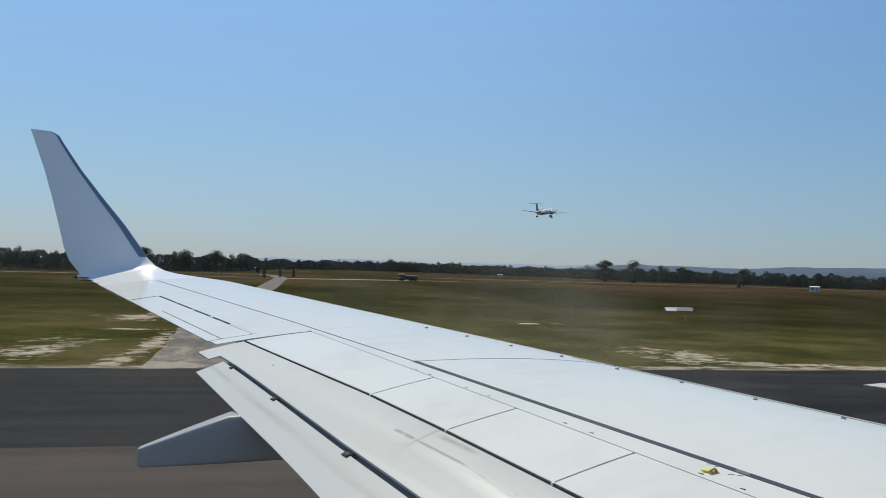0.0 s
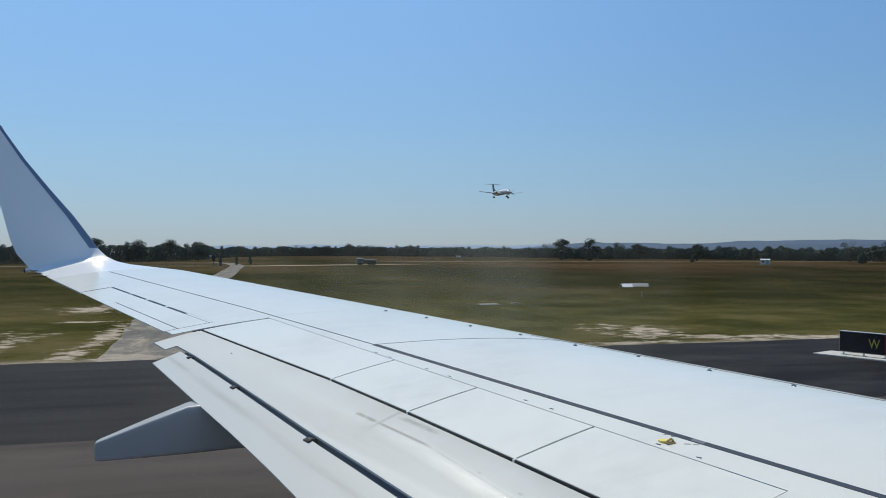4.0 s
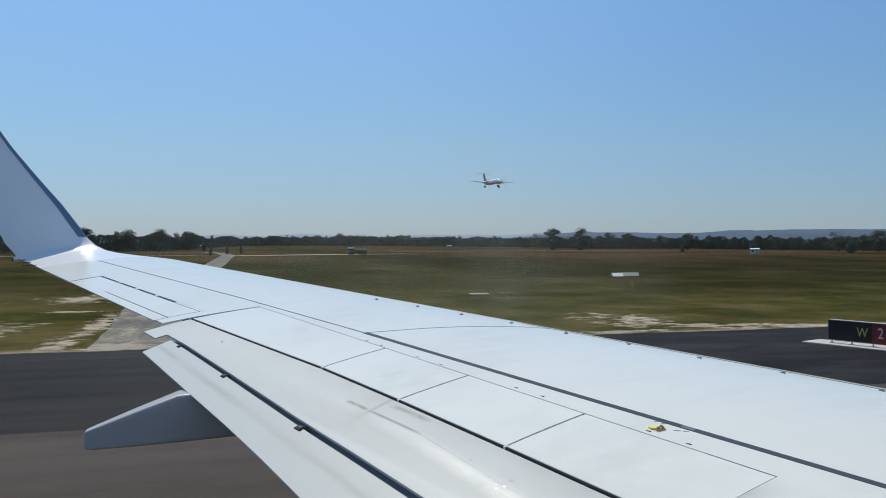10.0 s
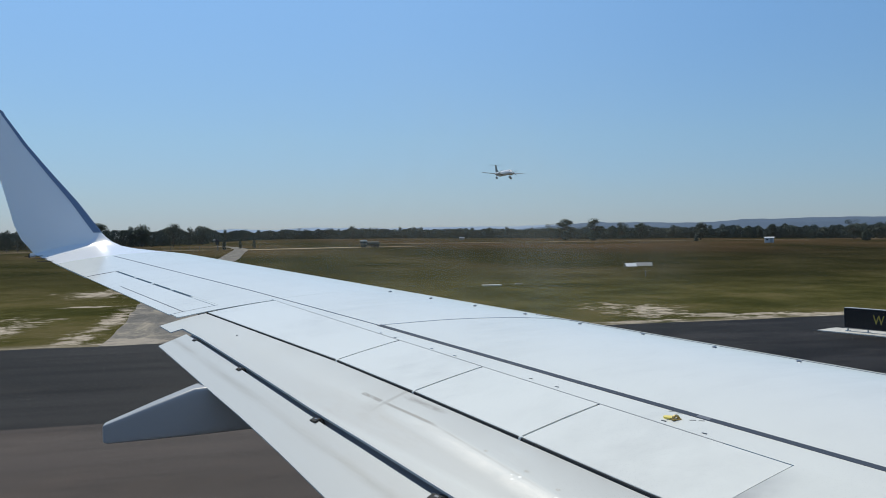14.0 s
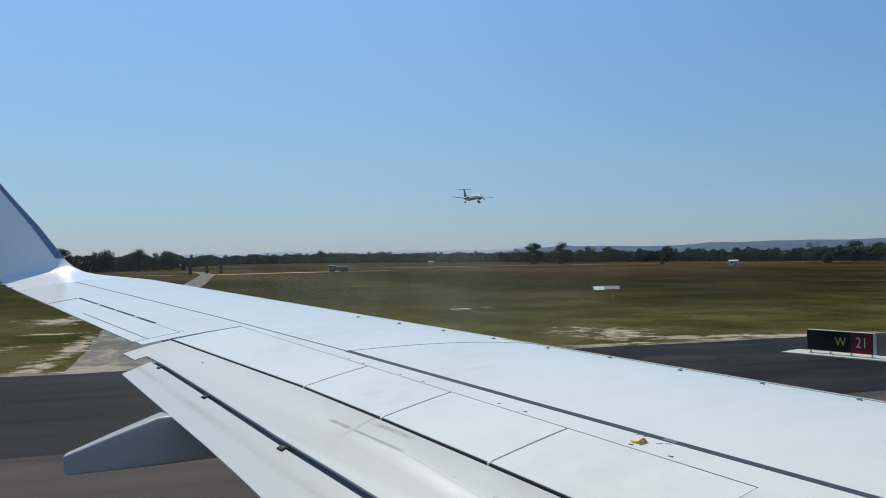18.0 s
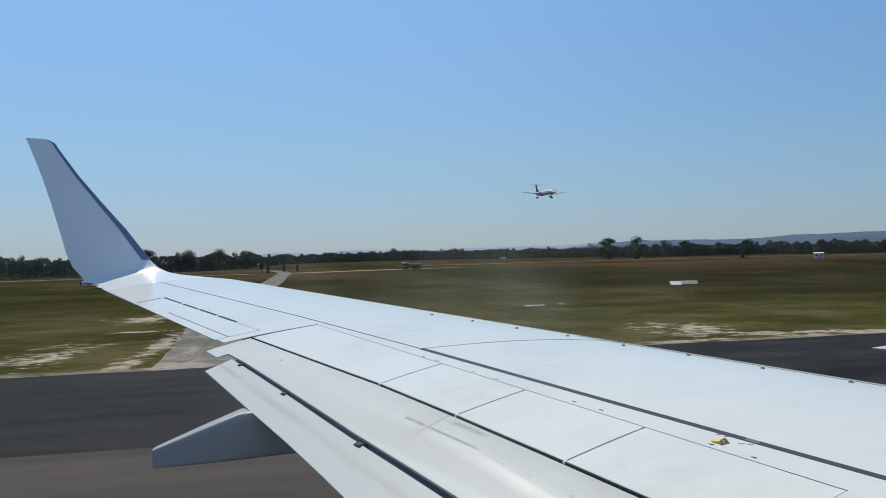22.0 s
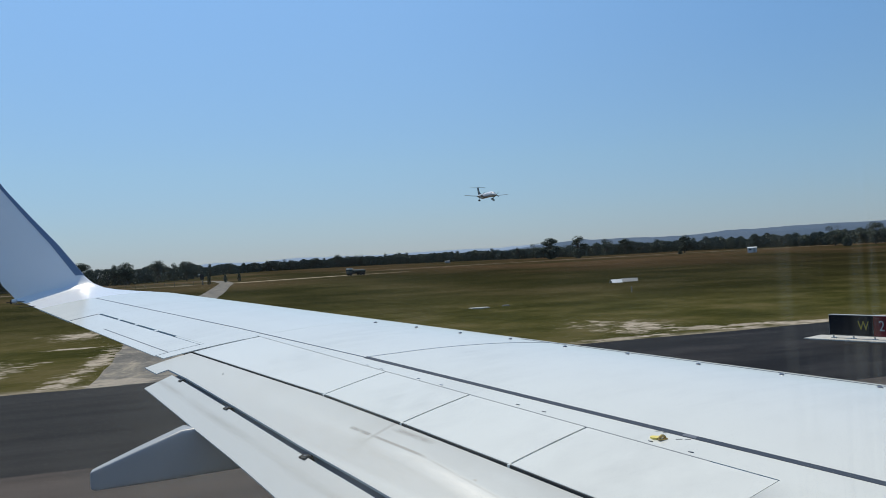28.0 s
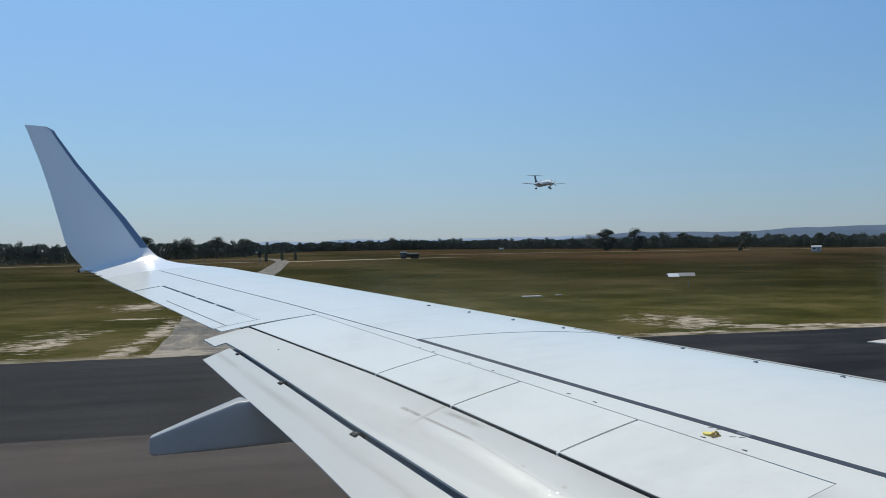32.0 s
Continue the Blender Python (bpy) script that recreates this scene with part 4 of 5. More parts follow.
lane("fence_track", [(0.0, 270, 3.0), (-20, 267, 7.0), (-60, 262, 8.0), (-120, 255, 8.0)], M_DULL, "patchy sandy strip along the fence", -0.006, 3.0)
lane("dry_strip", [(60, 398, 5.0), (150, 418, 10.0), (260, 400, 11.0), (420, 345, 9.0)], M_DULL, "dull reddish dry strip of ground", -0.004, 2.0)

# ---- sign ----
M_NAVY = matt(finish(mat("sign_black", 0.75, 0, (0.008, 0.010, 0.015))), 0.12)
M_RED = matt(finish(mat("sign_red", 0.7, 0, (0.150, 0.014, 0.020))), 0.15)
M_SYEL = finish(mat("sign_yellow", 0.5, 0, (0.36, 0.29, 0.035)))
M_SWHITE = finish(mat("sign_white", 0.5, 0, (0.46, 0.44, 0.43)))
M_ALU = finish(mat("sign_frame", 0.45, 0.0, (0.52, 0.52, 0.51)))
M_CONC = mat("concrete", 0.9)
finish(M_CONC, ramp(M_CONC, noise_tex(M_CONC, coords(M_CONC), 5, 6), [(0.3, (0.42, 0.40, 0.36)), (0.7, (0.60, 0.58, 0.53))]), None, noise_tex(M_CONC, coords(M_CONC), 40, 3), 0.3, 0.005)
SX, SY, SR, SL = 23.43, 24.57, -72.7, 2.62
bm = bmesh.new()
box(bm, (-0.1, 0.12, 0.02), (4.2, 1.36, 0.05), 0, 0.01)
pad = tagged(part("sign_pad", bm, M_CONC), "pale concrete pad set in the asphalt", "pad")
pad.matrix_basis = pose(SX + 0.12, SY - 0.05, 0.0, 0, 0, SR + 3)
sign = thing("taxiway_sign", "black and red taxiway sign box on a concrete pad", "sign", at=(SX, SY, 0.055), rz=SR)
bm = bmesh.new()
box(bm, (0, 0.06, 0.51), (SL, 0.20, 0.80), 0, 0.012)
part("case", bm, M_ALU, sign, "grey metal case")
for nm, x0, x1, mm, lb in (("black_panel", -SL / 2 + 0.02, 0.44, M_NAVY, "black sign face"), ("red_panel", 0.445, SL / 2 - 0.02, M_RED, "dark red sign face")):
    bm = bmesh.new()
    box(bm, ((x0 + x1) / 2, -0.047, 0.51), (x1 - x0, 0.012, 0.765), 0, 0)
    part(nm, bm, mm, sign, lb)
for x in (-1.2, -0.4, 0.42, 1.2):
    bm = bmesh.new()
    cyl(bm, (x, 0.06, -0.01), (x, 0.06, 0.13), 0.03, seg=10)
    box(bm, (x, 0.06, 0.0), (0.16, 0.16, 0.02), 0, 0)
    part("leg", bm, M_ALU, sign, "short metal leg")


def letters(text, x, size, material):
    cu = bpy.data.curves.new("letters", "FONT")
    cu.body, cu.size, cu.extrude, cu.align_x = text, size, 0.003, "CENTER"
    tmp = new("letters", cu)
    bpy.context.view_layer.update()
    me = bpy.data.meshes.new_from_object(tmp.evaluated_get(bpy.context.evaluated_depsgraph_get()))
    bpy.data.objects.remove(tmp)
    me.materials.clear()
    me.materials.append(material)
    ob = new("letters", me)
    ob.parent = sign
    ob.matrix_basis = pose(x, -0.058, 0.34, 90, 0, 0) @ Matrix.Diagonal((0.82, 1, 1, 1))
    return ob


tagged(letters("W", 0.06, 0.50, M_SYEL), "yellow letter W")
tagged(letters("21", 0.87, 0.56, M_SWHITE), "white number 21")

# ---- small airfield things ----


def gable_marker(x, y, rz, l, material, label):
    t = thing("gable_marker", label, "marker", "airfield markers", at=(x, y, -0.02), rz=rz)
    for s in (-1, 1):
        bm = bmesh.new()
        prof = [(0, s * 0.02, 0.36), (0, s * 0.46, 0.0), (0, s * 0.50, 0.0), (0, s * 0.02, 0.40)]
        part("board", loft([[(xx, b, c) for _, b, c in prof] for xx in (-l / 2, l / 2)]), material, t)
    for xx in (-l / 2 + 0.1, l / 2 - 0.1):
        part("cross_rail", cyl(bmesh.new(), (xx, -0.42, 0.03), (xx, 0.42, 0.03), 0.025, seg=6), M_STEEL, t)


M_OLDWHITE = paint("weathered_white_board", (0.29, 0.29, 0.28), 0.7, (0.22, 0.20, 0.17), 0.6)
gable_marker(46.6, 87.0, -8, 1.35, M_WHITE, "bright white gable marker board on the grass")
gable_marker(48.9, 88.0, -20, 2.1, M_OLDWHITE, "weathered grey-white gable marker board on the grass")
bm = bmesh.new()
cyl(bm, (36.7, 65.6, -0.05), (36.7, 65.6, 0.42), 0.035, 0.03)
cyl(bm, (36.7, 65.6, 0.42), (36.7, 65.6, 0.50), 0.05, 0.04)
tagged(part("marker_post", bm, M_OLDWHITE), "short pale marker post in the grass", "post")
for x, y, w, d, mm in ((19.5, 58.6, 1.45, 0.75, M_CONC), (22.0, 59.4, 0.55, 0.3, M_OLDWHITE)):
    bm = bmesh.new()
    box(bm, (0, 0, 0.03), (w, d, 0.08), 0, 0.02)
    o = tagged(part("ground_slab", bm, mm), "flat pale concrete slab in the grass", "slab", "slabs in the grass")
    o.matrix_basis = pose(x, y, -0.02, 0, 0, -3)

# equipment hut far out
M_ROOF = finish(mat("grey_roof_sheet", 0.5, 0.2, (0.45, 0.46, 0.47)))
M_DARKWIN = finish(mat("dark_window", 0.2, 0, (0.03, 0.035, 0.04)))


def hut(x, y, rz, w, d, h, wall, top, label, name="equipment_hut"):
    t = thing(name, label, "hut", at=(x, y, -0.02), rz=rz)
    bm = bmesh.new()
    box(bm, (0, 0, h / 2), (w, d, h), 0, 0.03)
    part("wall", bm, wall, t)
    bm = bmesh.new()
    prof = [(-d / 2 - 0.15, h - 0.02), (0, h + 0.28), (d / 2 + 0.15, h - 0.02), (d / 2 + 0.15, h + 0.08), (0, h + 0.38), (-d / 2 - 0.15, h + 0.08)]
    part("roof", loft([[(xx, a, b) for a, b in prof] for xx in (-w / 2 - 0.15, w / 2 + 0.15)]), top, t)
    bm = bmesh.new()
    box(bm, (w * 0.22, -d / 2 - 0.02, min(1.0, h / 2 - 0.02)), (0.9, 0.06, min(2.0, h - 0.1)), 0, 0)
    part("door", bm, M_OLDWHITE, t)
    bm = bmesh.new()
    box(bm, (-w * 0.22, -d / 2 - 0.02, h * 0.62), (0.8, 0.06, 0.6), 0, 0)
    part("window", bm, M_DARKWIN, t)
    return t


hut(204.5, 268.8, -36, 3.4, 2.4, 1.9, M_ROOF, M_WHITE, "small grey equipment hut with a low white roof")
for x, y, rz, w, h in ((-47, 440, 10, 7, 5.2), (224, 768, -15, 5.2, 1.9)):
    hut(x, y, rz, w, w * 0.7, h, M_OLDWHITE, M_ROOF, "far white-walled house half hidden by trees", "far_house")

# ---- truck on the far track ----
M_GREYT = paint("truck_body_grey", (0.055, 0.062, 0.048), 0.6, (0.13, 0.12, 0.09), 0.4)
truck = thing("tank_truck", "dark olive-grey truck with a white cab roof on the sandy track", "truck", at=(47.2, 279.5, 0.0), rz=200)
bm = bmesh.new()
box(bm, (2.35, 0, 1.55), (1.5, 2.2, 1.75), 0, 0.15)
cab = part("cab", bm, M_GREYT, truck, "dark grey cab")
bm = bmesh.new()
box(bm, (2.33, 0, 2.32), (1.56, 2.26, 0.42), 0, 0.08)
part("roof", bm, M_WHITE, cab, "white cab roof")
bm = bmesh.new()
box(bm, (2.45, 0, 1.95), (1.36, 2.22, 0.55), 0, 0.05)
part("window", bm, M_DARKWIN, cab)
bm = bmesh.new()
box(bm, (-0.9, 0, 0.72), (6.0, 0.9, 0.22), 0, 0.02)
part("chassis", bm, M_RUB, truck)
bm = bmesh.new()
rings = [[(x, 1.12 * math.cos(a) * k, 1.48 + 0.62 * math.sin(a) * k) for a in (2 * math.pi * i / 18 for i in range(18))] for x, k in ((-3.7, 0.8), (-3.6, 1.0), (1.2, 1.0), (1.3, 0.8))]
part("tank", loft(rings), M_GREYT, truck, "dark grey tank", True)
for x in (2.3, -1.7, -2.9):
    for s in (-1, 1):
        bm = bmesh.new()
        cyl(bm, (x, s * 0.78, 0.47), (x, s * 1.1, 0.47), 0.47, seg=16)
        part("wheel", bm, M_RUB, truck)

# ---- twin turboprop on approach ----
M_PW = paint("turboprop_white", (0.74, 0.75, 0.77), 0.35, (0.5, 0.5, 0.5), 0.2)
M_TEAL = finish(mat("dark_teal_tail", 0.4, 0, (0.035, 0.075, 0.095)))
M_UNDER = finish(mat("grey_underside", 0.45, 0, (0.17, 0.18, 0.20)))
prop = thing("turboprop", "white twin turboprop with a dark T-tail, wheels down on approach", "aircraft", at=(114.0, 325.6, 30.6), rz=-88)


def ring_x(x, r, cz, n=20, flat=1.0):
    return [(x, r * math.cos(a), cz + r * flat * math.sin(a)) for a in (2 * math.pi * k / n for k in range(n))]


body = part("fuselage", loft([ring_x(*r) for r in ((10.0, 0.05, -0.35), (9.7, 0.35, -0.28), (9.0, 0.68, -0.15), (8.0, 0.98, 0.0), (6.8, 1.13, 0.06), (3.0, 1.14, 0.06), (-4.0, 1.14, 0.06), (-6.5, 0.9, 0.22), (-9.0, 0.42, 0.5), (-10.0, 0.12, 0.62))]), M_PW, prop, "white fuselage", True)
bm = bmesh.new()
box(bm, (8.25, 0, 0.55), (0.75, 1.35, 0.36), 0, 0.08)
part("windscreen", bm, M_DARKWIN, body)
for s in (-1, 1):
    for k in range(9):
        bm = bmesh.new()
        box(bm, (5.4 - k * 0.95, s * 1.09, 0.32), (0.34, 0.06, 0.36), 0, 0.02)
        part("cabin_window", bm, M_DARKWIN, body)


def wing_ring(x, y, z, c, t):
    return [(x + c * a, y, z + c * t * b) for a, b in ((0.5, 0), (0.38, 0.45), (0.1, 0.6), (-0.25, 0.4), (-0.5, 0), (-0.25, -0.25), (0.1, -0.4), (0.38, -0.35))]


part("wing", loft([wing_ring(*r) for r in ((0.6, -9.9, 0.25, 1.3, 0.12), (0.9, -4, -0.25, 1.9, 0.14), (1.0, 0, -0.6, 2.7, 0.15), (0.9, 4, -0.25, 1.9, 0.14), (0.6, 9.9, 0.25, 1.3, 0.12))]), M_UNDER, prop, "straight grey wing", True)
fin = part("tail_fin", loft([[(x + c * a, t * b, z) for a, b in ((0.5, 0), (0.2, 1), (-0.3, 0.7), (-0.5, 0), (-0.3, -0.7), (0.2, -1))] for x, z, c, t in ((-7.6, 0.75, 3.6, 0.18), (-8.6, 2.2, 2.5, 0.14), (-9.5, 4.4, 1.9, 0.10))]), M_TEAL, prop, "dark teal tail fin")
part("tailplane", loft([wing_ring(*r) for r in ((-10.0, -3.5, 4.5, 0.9, 0.10), (-9.6, 0, 4.45, 1.5, 0.10), (-10.0, 3.5, 4.5, 0.9, 0.10))]), M_TEAL, prop, "dark tailplane")
for s in (-1, 1):
    eng = part("engine", loft([ring_x(x, r, z, 14) for x, r, z in ((3.9, 0.22, 0.0), (3.6, 0.42, -0.05), (2.0, 0.58, -0.12), (0.0, 0.55, -0.2), (-1.6, 0.2, -0.1))]), M_PW, prop, "white engine nacelle", True)
    for v in eng.data.vertices:
        v.co.y += s * 3.3
    bm = bmesh.new()
    for k in range(4):
        a = math.pi / 4 + k * math.pi / 2
        d = Vector((0, math.cos(a), math.sin(a)))
        c = Vector((4.0, s * 3.3, 0)) + d * 0.85
        w = Vector((0.4, -math.sin(a), math.cos(a))).normalized() * 0.10
        tip_ = Vector((4.0, s * 3.3, 0)) + d * 1.6
        base_ = Vector((4.0, s * 3.3, 0)) + d * 0.15
        vs = [bm.verts.new(p + o) for o in (Vector((0.02, 0, 0)), Vector((-0.02, 0, 0))) for p in (base_ - w * 0.6, base_ + w * 0.6, tip_ + w, tip_ - w)]
        for f in ((0, 1, 2, 3), (7, 6, 5, 4), (0, 4, 5, 1), (1, 5, 6, 2), (2, 6, 7, 3), (3, 7, 4, 0)):
            bm.faces.new([vs[i] for i in f])
    cyl(bm, (3.85, s * 3.3, 0), (4.35, s * 3.3, 0), 0.22, 0.04, 10)
    part("propeller", bm, M_RUB, eng, "dark four-blade propeller")
for x, y in ((7.2, 0), (0.4, 3.3), (0.4, -3.3)):
    bm = bmesh.new()
    cyl(bm, (x, y, -0.7), (x, y, -2.0), 0.08, seg=8)
    leg = part("gear_leg", bm, M_STEEL, prop)
    for s in (-1, 1):
        bm = bmesh.new()
        cyl(bm, (x, y + s * 0.12, -2.05), (x, y + s * 0.36, -2.05), 0.36, seg=14)
        part("wheel", bm, M_RUB, leg)

# ---- trees ----
M_BARK = finish(mat("grey_bark", 0.9, 0, (0.11, 0.09, 0.07)))


def leaf_mat(name, a, b, c):
    m = mat(name, 0.75)
    rnd = node(m, "NewGeometry").outputs["Random Per Island"]
    info = node(m, "ObjectInfo").outputs["Random"]
    col = ramp(m, rnd, [(0.0, a), (0.55, b), (1.0, c)])
    col = mix(m, maths(m, "MULTIPLY", info, 0.5), col, (0.078, 0.090, 0.080))
    return matt(translucent(finish(m, col), 0.14), 0.1)


M_LEAF = leaf_mat("gum_leaves", (0.086, 0.110, 0.090), (0.098, 0.124, 0.099), (0.112, 0.135, 0.105))
M_BUSH = leaf_mat("scrub_leaves", (0.078, 0.096, 0.080), (0.088, 0.107, 0.088), (0.102, 0.118, 0.094))


def spray_mesh(name, vs, fs, ns):
    """Leaf quads that are shaded by the swell of their clump."""
    me = bpy.data.meshes.new(name)
    me.from_pydata(vs, [], fs)
    for p in me.polygons:
        p.use_smooth = True
    me.normals_split_custom_set_from_vertices(ns)
    return me


def spray(vs, fs, ns, p, a, b, out):
    """One small leaf spray at p, wound so that its face looks outwards."""
    k = len(vs)
    if a.cross(b).dot(out) < 0:
        b = -b
    vs += [tuple(p - a), tuple(p - b), tuple(p + a), tuple(p + b)]
    ns += [tuple(out)] * 4
    fs.append((k, k + 1, k + 2, k + 3))


def leaves(rng, clumps, per, size):
    """Leaf sprays: small quads scattered through clumps (centre, radii)."""
    vs, fs, ns = [], [], []
    for (cx, cy, cz), (rx, ry, rz) in clumps:
        for _ in range(per):
            way = Vector((rng.gauss(0, 1), rng.gauss(0, 1), rng.gauss(0, 1))).normalized()
            d = way * rng.uniform(0.45, 1.05) ** 0.6
            p = Vector((cx + d.x * rx, cy + d.y * ry, cz + d.z * rz))
            a = Vector((rng.gauss(0, 1), rng.gauss(0, 1), rng.gauss(0, 0.6))).normalized()
            b = a.cross(Vector((rng.gauss(0, 1), rng.gauss(0, 1), rng.gauss(0, 1)))).normalized()
            s = size * rng.uniform(0.5, 1.2)
            out = (way + Vector((rng.gauss(0, 0.14), rng.gauss(0, 0.14), rng.gauss(0, 0.14)))).normalized()
            # normals flattened so that the crowns take less sun
            out = Vector((out.x, out.y, out.z * 0.6)).normalized()
            spray(vs, fs, ns, p, a * s, b * s * 0.55, out)
    return spray_mesh("crown", vs, fs, ns)


def make_tree(seed, h, spread, low, per=190, count=(9, 12), extra=9):
    """A gum tree: tapered trunk with limbs, crown of many sprays in uneven clumps."""
    rng = random.Random(seed)
    t = thing("tree", "dark grey-green gum tree at the airfield's edge", "tree", "trees along the airfield")
    bm = bmesh.new()
    top = Vector((rng.uniform(-0.4, 0.4), rng.uniform(-0.4, 0.4), h * 0.55))
    cyl(bm, (0, 0, -0.1), top, h * 0.028, h * 0.016, 7)
    clumps = []
    for k in range(rng.randint(*count) + extra):
        a, f = rng.uniform(0, 6.28), rng.random()
        lift = lerp(low, 0.86, f)
        r = spread * math.sqrt(max(0.05, 1 - (2 * f - 0.9) ** 2 * 0.8)) * rng.uniform(0.25, 0.8)
        e = Vector((math.cos(a) * r, math.sin(a) * r, h * lift))
        st = top * rng.uniform(0.55, 1.0)
        cyl(bm, st, e, h * 0.011, h * 0.004, 5)
        rr = spread * rng.uniform(0.20, 0.40)
        clumps.append((tuple(e), (rr, rr, rr * rng.uniform(0.55, 0.8))))
    clumps.append(((top.x, top.y, h * 0.84), (spread * 0.5, spread * 0.5, h * 0.15)))
    clumps.append(((top.x, top.y, h * 0.55), (spread * 0.7, spread * 0.7, h * 0.22)))
    part("trunk", bm, M_BARK, t)
    me = leaves(rng, clumps, per, 0.20 * h / 9)
    me.materials.append(M_LEAF)
    c = new("crown", me)
    c.parent = t
    return t


def bearing(az, dist):
    return math.sin(radians(az)) * dist, math.cos(radians(az)) * dist


def put(src, az, dist, s, rng, name_first, slim):
    x, y = bearing(az, dist)
    m = pose(x, y, -0.02, 0, 0, rng.uniform(0, 360))
    if name_first:
        src.matrix_basis = m
        src.scale = (s * slim, s * slim, s)
        return src
    o = copy_thing(src, m)
    o.scale = (s * slim, s * slim, s)
    return o


rng = random.Random(11)
KINDS = [make_tree(k, 9.0, sp, lo) for k, (sp, lo) in enumerate(((4.4, 0.25), (5.4, 0.18), (4.0, 0.30), (6.2, 0.2), (4.6, 0.12), (5.0, 0.36), (3.8, 0.2), (5.6, 0.28)))]
KINDS += [make_tree(21, 9.0, 3.1, 0.14, 360, (11, 13)), make_tree(22, 9.0, 3.3, 0.16, 300, (12, 14))]
used = set()


def plant(az, dist, s, kind=None, slim=1.0):
    k = rng.randrange(8) if kind is None else kind
    put(KINDS[k], az, dist, s, rng, k not in used, slim)
    used.add(k)


# distance and height of the wood's front, by bearing
FRONT = [(-50, 275), (-22, 285), (-12, 325), (-5, 410), (-2, 500), (0.5, 950), (3, 1400), (10, 1450), (14, 1250), (19, 980), (22, 820), (25, 680), (28, 670), (33, 680), (40, 550), (46, 480), (60, 450)]
TALL = [(-50, 8.2), (-22, 8.0), (-12, 8.8), (-5, 9.9), (-2, 10.8), (0.5, 13.6), (3, 18.2), (10, 20.4), (14, 17.6), (19, 14.2), (22, 12.6), (25, 11.2), (28, 11.6), (33, 10.9), (40, 9.6), (46, 10.4), (60, 9.0)]
az = -48.0
while az < 62:
    d = table(FRONT, az)
    tall = table(TALL, az)
    for row in (0, 1):
        plant(az + rng.uniform(-0.4, 0.4), d * (1 + 0.06 * row) + rng.uniform(-8, 14), tall / 9 * rng.choice((0.60, 0.74, 0.84, 0.92, 1.02)) * rng.uniform(0.94, 1.04) * (1 + 0.08 * row), None, rng.uniform(0.42, 0.72) if az < 1 else rng.uniform(0.62, 0.95))
    az += (rng.uniform(2.6, 6.4) if az < 1 else rng.uniform(3.6, 8.6)) * tall / 9 / d * 57.3
# trees that stand out
for a, d, s, k in ((23.7, 545, 1.66, 8), (25.7, 505, 1.60, 9), (8.4, 1250, 2.36, 5), (32.9, 500, 1.22, 9), (42.3, 460, 1.22, 3), (44.6, 455, 1.28, 1), (46.0, 450, 1.2, 7), (27.6, 640, 1.52, 4), (28.9, 650, 1.46, 8), (22.7, 700, 1.56, 3),
                   (-3.9, 400, 1.25, 5), (-5.9, 395, 1.22, 2), (-2.0, 450, 1.2, 1), (-8.6, 350, 1.18, 8), (-9.6, 350, 1.05, 0), (-11.6, 330, 1.08, 0)):
    plant(a, d, s, k, 1.4 if k > 7 else 1.0)
# two dark cypress-like shrubs and a bush by the gate
def shrub(x, y, h, w, seed):
    t = thing("shrub", "dark upright shrub beside the service road gate", "shrub", "shrubs by the gate", at=(x, y, -0.02))
    bm = bmesh.new()
    cyl(bm, (0, 0, -0.05), (0, 0, h * 0.5), 0.07, 0.04, 6)
    part("trunk", bm, M_BARK, t)
    me = leaves(random.Random(seed), [((0, 0, h * f), (w * g, w * g, h * 0.2)) for f, g in ((0.2, 0.8), (0.45, 1.0), (0.7, 0.8), (0.88, 0.45))], int(80 * max(1, w / 0.75) ** 1.6), 0.22)
    me.materials.append(M_LEAF)
    new("crown", me).parent = t


shrub(*bearing(0.55, 290), 2.7, 0.75, 3)
shrub(*bearing(1.48, 292), 2.9, 0.75, 4)
shrub(*bearing(-0.55, 265), 3.3, 0.7, 5)
shrub(*bearing(25.6, 500), 6.0, 3.0, 6)
shrub(*bearing(23.7, 540), 6.5, 3.4, 9)
shrub(*bearing(43.0, 400), 4.2, 2.6, 7)
shrub(*bearing(32.6, 420), 1.6, 1.3, 8)
# understorey that closes the wood
vs, fs, ns = [], [], []
r2 = random.Random(5)
for k in range(190000):
    a = r2.uniform(-50, 62)
    d = table(FRONT, a) + r2.uniform(0, 60)
    hmax = table(TALL, a) * (0.80 + 0.24 * noise.noise((a * 0.9, 0, 0)) + 0.14 * noise.noise((a * 3.1, 4, 0)))
    x, y = bearing(a, d)
    f = r2.random() ** 0.8
    s = r2.uniform(0.24, 0.58) * d / 400
    u = Vector((r2.gauss(0, 1), r2.gauss(0, 1), r2.gauss(0, 0.7))).normalized()
    w = u.cross(Vector((r2.gauss(0, 1), r2.gauss(0, 1), r2.gauss(0, 1)))).normalized()
    lump = noise.noise_vector((x * 0.11, y * 0.11, f * hmax * 0.25))
    # normals turned towards the eye, to dull the sun on the wood's front
    out = (Vector((-x, -y, 0)).normalized() * 0.9 + Vector((lump.x, lump.y, 0.08 + 0.25 * f * f + 0.7 * lump.z)) + Vector((r2.gauss(0, 0.2), r2.gauss(0, 0.2), r2.gauss(0, 0.2)))).normalized()
    spray(vs, fs, ns, Vector((x, y, hmax * f)), u * s, w * s * 0.6, out)
me = spray_mesh("scrub", vs, fs, ns)
me.materials.append(M_BUSH)
tagged(new("scrub", me), "dense dark scrub and undergrowth below the trees", "scrub", kind="stuff")

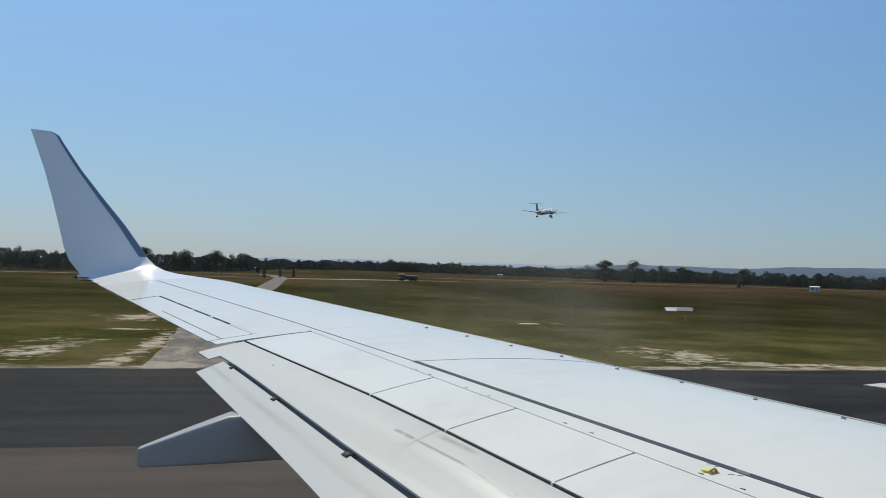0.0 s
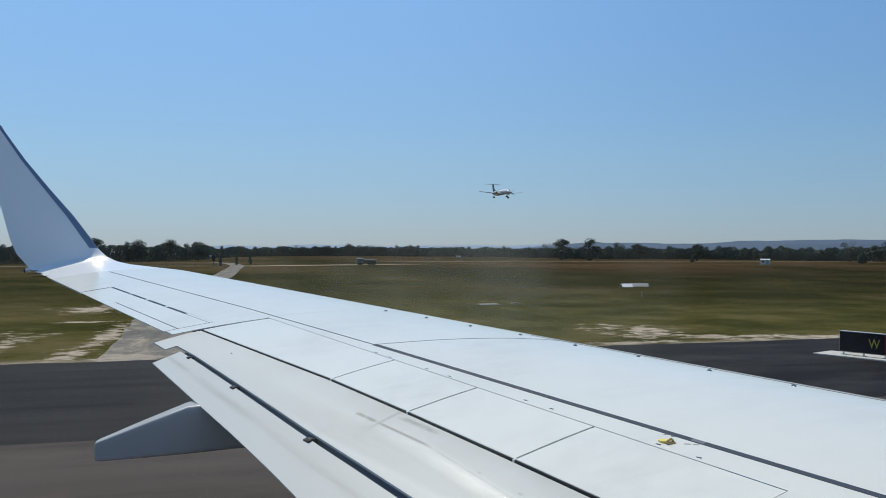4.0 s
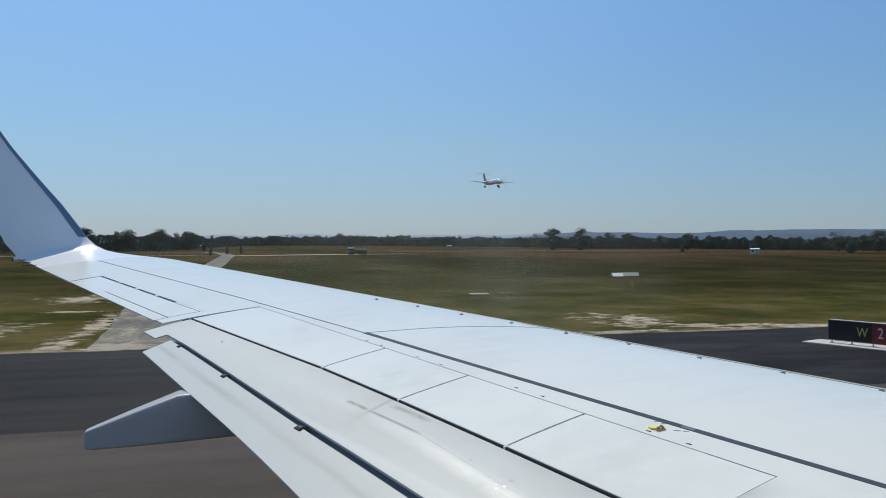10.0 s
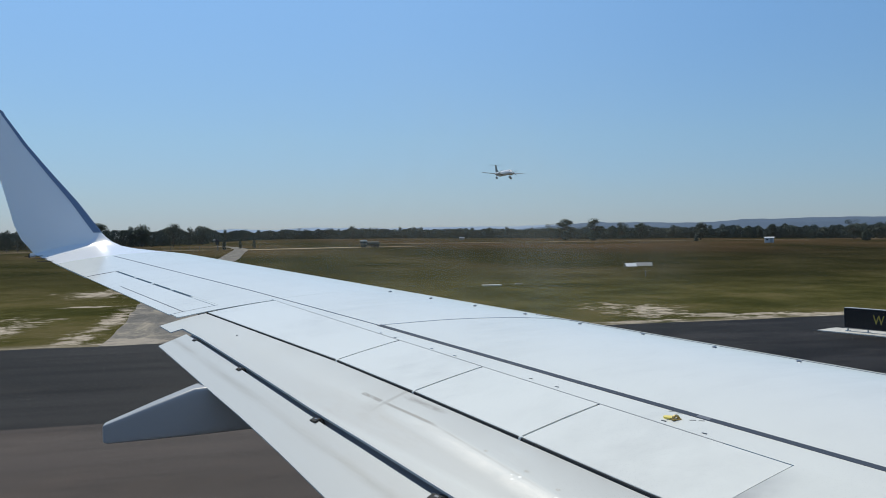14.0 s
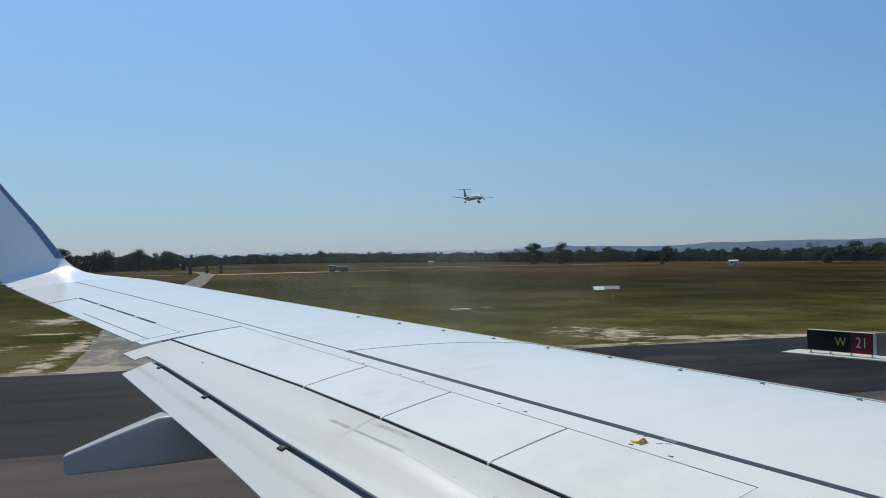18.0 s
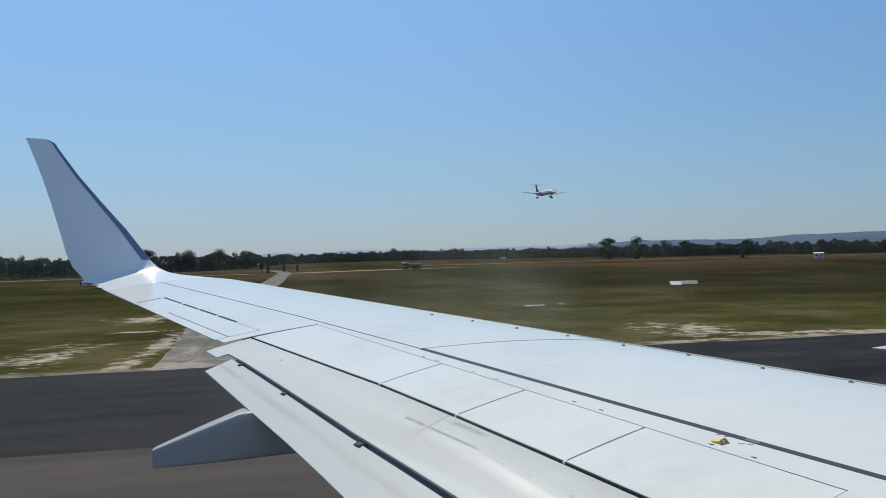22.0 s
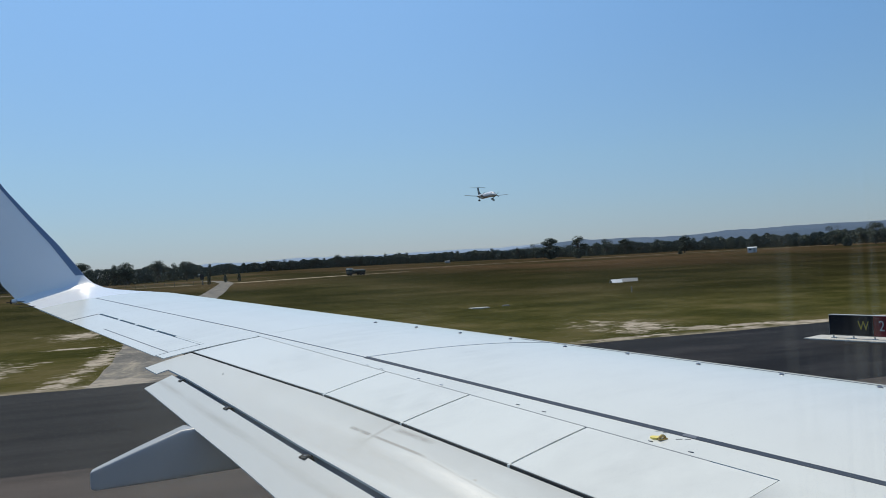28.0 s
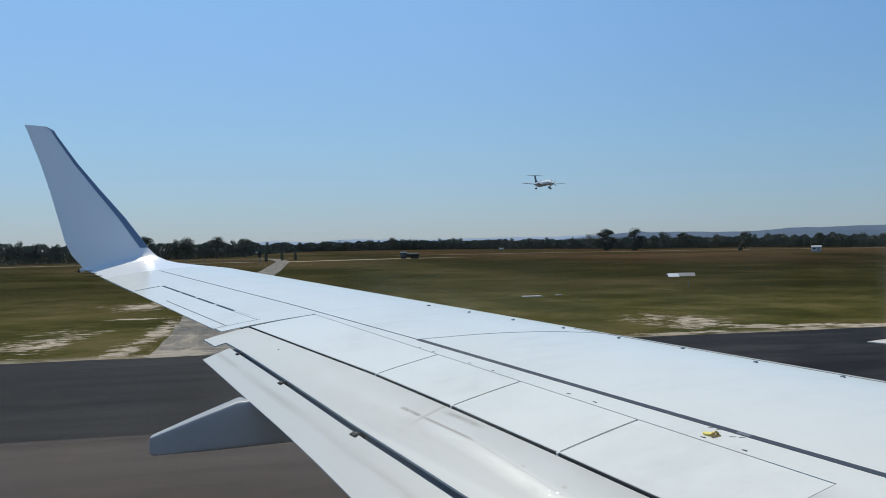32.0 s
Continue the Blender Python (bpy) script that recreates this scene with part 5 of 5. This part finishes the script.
# ---- gate, fence and pole ----
fence = thing("fence", "low wire fence on thin posts by the sandy track", "fence")
for k in range(34):
    bm = bmesh.new()
    x = -100 + k * 2.9
    y = 262 + k * 0.05
    cyl(bm, (x, y, -0.1), (x, y, 1.3), 0.06, seg=6)
    part("post", bm, M_STEEL, fence)
for z in (0.4, 0.8, 1.2):
    bm = bmesh.new()
    cyl(bm, (-100, 262, z), (-4.3, 263.7, z), 0.012, seg=4)
    part("wire", bm, M_STEEL, fence)
gx, gy = bearing(-1.0, 262)
pole = thing("gate_board", "dark notice board on a post beside the road", "sign", at=(gx, gy, 0))
bm = bmesh.new()
cyl(bm, (0, 0, -0.1), (0, 0, 3.4), 0.10, seg=8)
part("post", bm, M_STEEL, pole)
bm = bmesh.new()
box(bm, (0, -0.08, 2.5), (1.1, 0.08, 1.7), 0, 0.02)
part("board", bm, M_RUB, pole)
bm = bmesh.new()
box(bm, (-0.9, 0, 3.25), (0.8, 0.3, 0.25), 0, 0.03)
part("lamp_head", bm, M_WHITE, pole)

# ---- hills ----
def hill_mat(name, a, b):
    m = mat(name, 1.0)
    n1 = noise_tex(m, coords(m, (0.004, 0.004, 0.02), True), 1.0, 5)
    return finish(m, ramp(m, n1, [(0.35, a), (0.65, b)]))


def ridge(name, dist, prof, seed, material, label):
    rows = []
    n = 220
    for k in range(n + 1):
        a = lerp(prof[0][0], prof[-1][0], k / n)
        h = max(0.0, table(prof, a)) * (1 + 0.10 * noise.noise((a * 0.35, seed, 0))) + 2.5 * noise.noise((a * 1.7, seed, 1)) + 1.0 * noise.noise((a * 6, seed, 2))
        x0, y0 = bearing(a, dist)
        x1, y1 = bearing(a, dist + 350)
        x2, y2 = bearing(a, dist + 520)
        rows.append([(x0, y0, -2), (lerp(x0, x1, 0.5), lerp(y0, y1, 0.5), max(0.2, h * 0.62)), (x1, y1, max(0.4, h)), (x2, y2, -2)])
    tagged(part(name, loft(rows, closed=False), material, smooth=True), label, "hills", kind="structure")


# distance haze is painted into both hill colours, paler for the farther
M_HILL = hill_mat("haze_tinted_hill", (0.060, 0.095, 0.140), (0.072, 0.110, 0.160))
M_HILL2 = hill_mat("haze_tinted_far_hill", (0.20, 0.27, 0.36), (0.22, 0.29, 0.38))
ridge("backdrop_hills", 3300, [(15, 0), (19, 22), (23, 46), (26, 60), (28, 57), (31, 52), (33, 51), (36, 62), (40, 66), (45, 66), (50, 68), (60, 74), (75, 50)], 1, M_HILL, "long wooded scarp tinted hazy blue")
ridge("backdrop_far_hills", 4000, [(-9, 0), (-4, 22), (0, 50), (3, 42), (6, 56), (9, 50), (12, 46), (16, 54), (20, 50), (26, 66), (32, 60), (38, 20)], 2, M_HILL2, "far hills tinted pale for haze")

# ---- lay the field out below the cabin ----
eye = Matrix.Translation((0, 0, EYE_Z))
lay = eye @ Matrix.Diagonal((SPREAD, SPREAD, SPREAD, 1)) @ eye.inverted()
for ob in list(scene.objects):
    if ob.parent is None and ob.type in ("MESH", "EMPTY") and ob not in (plane, prop) and not ob.name.startswith("backdrop"):
        ob.matrix_basis = lay @ ob.matrix_basis
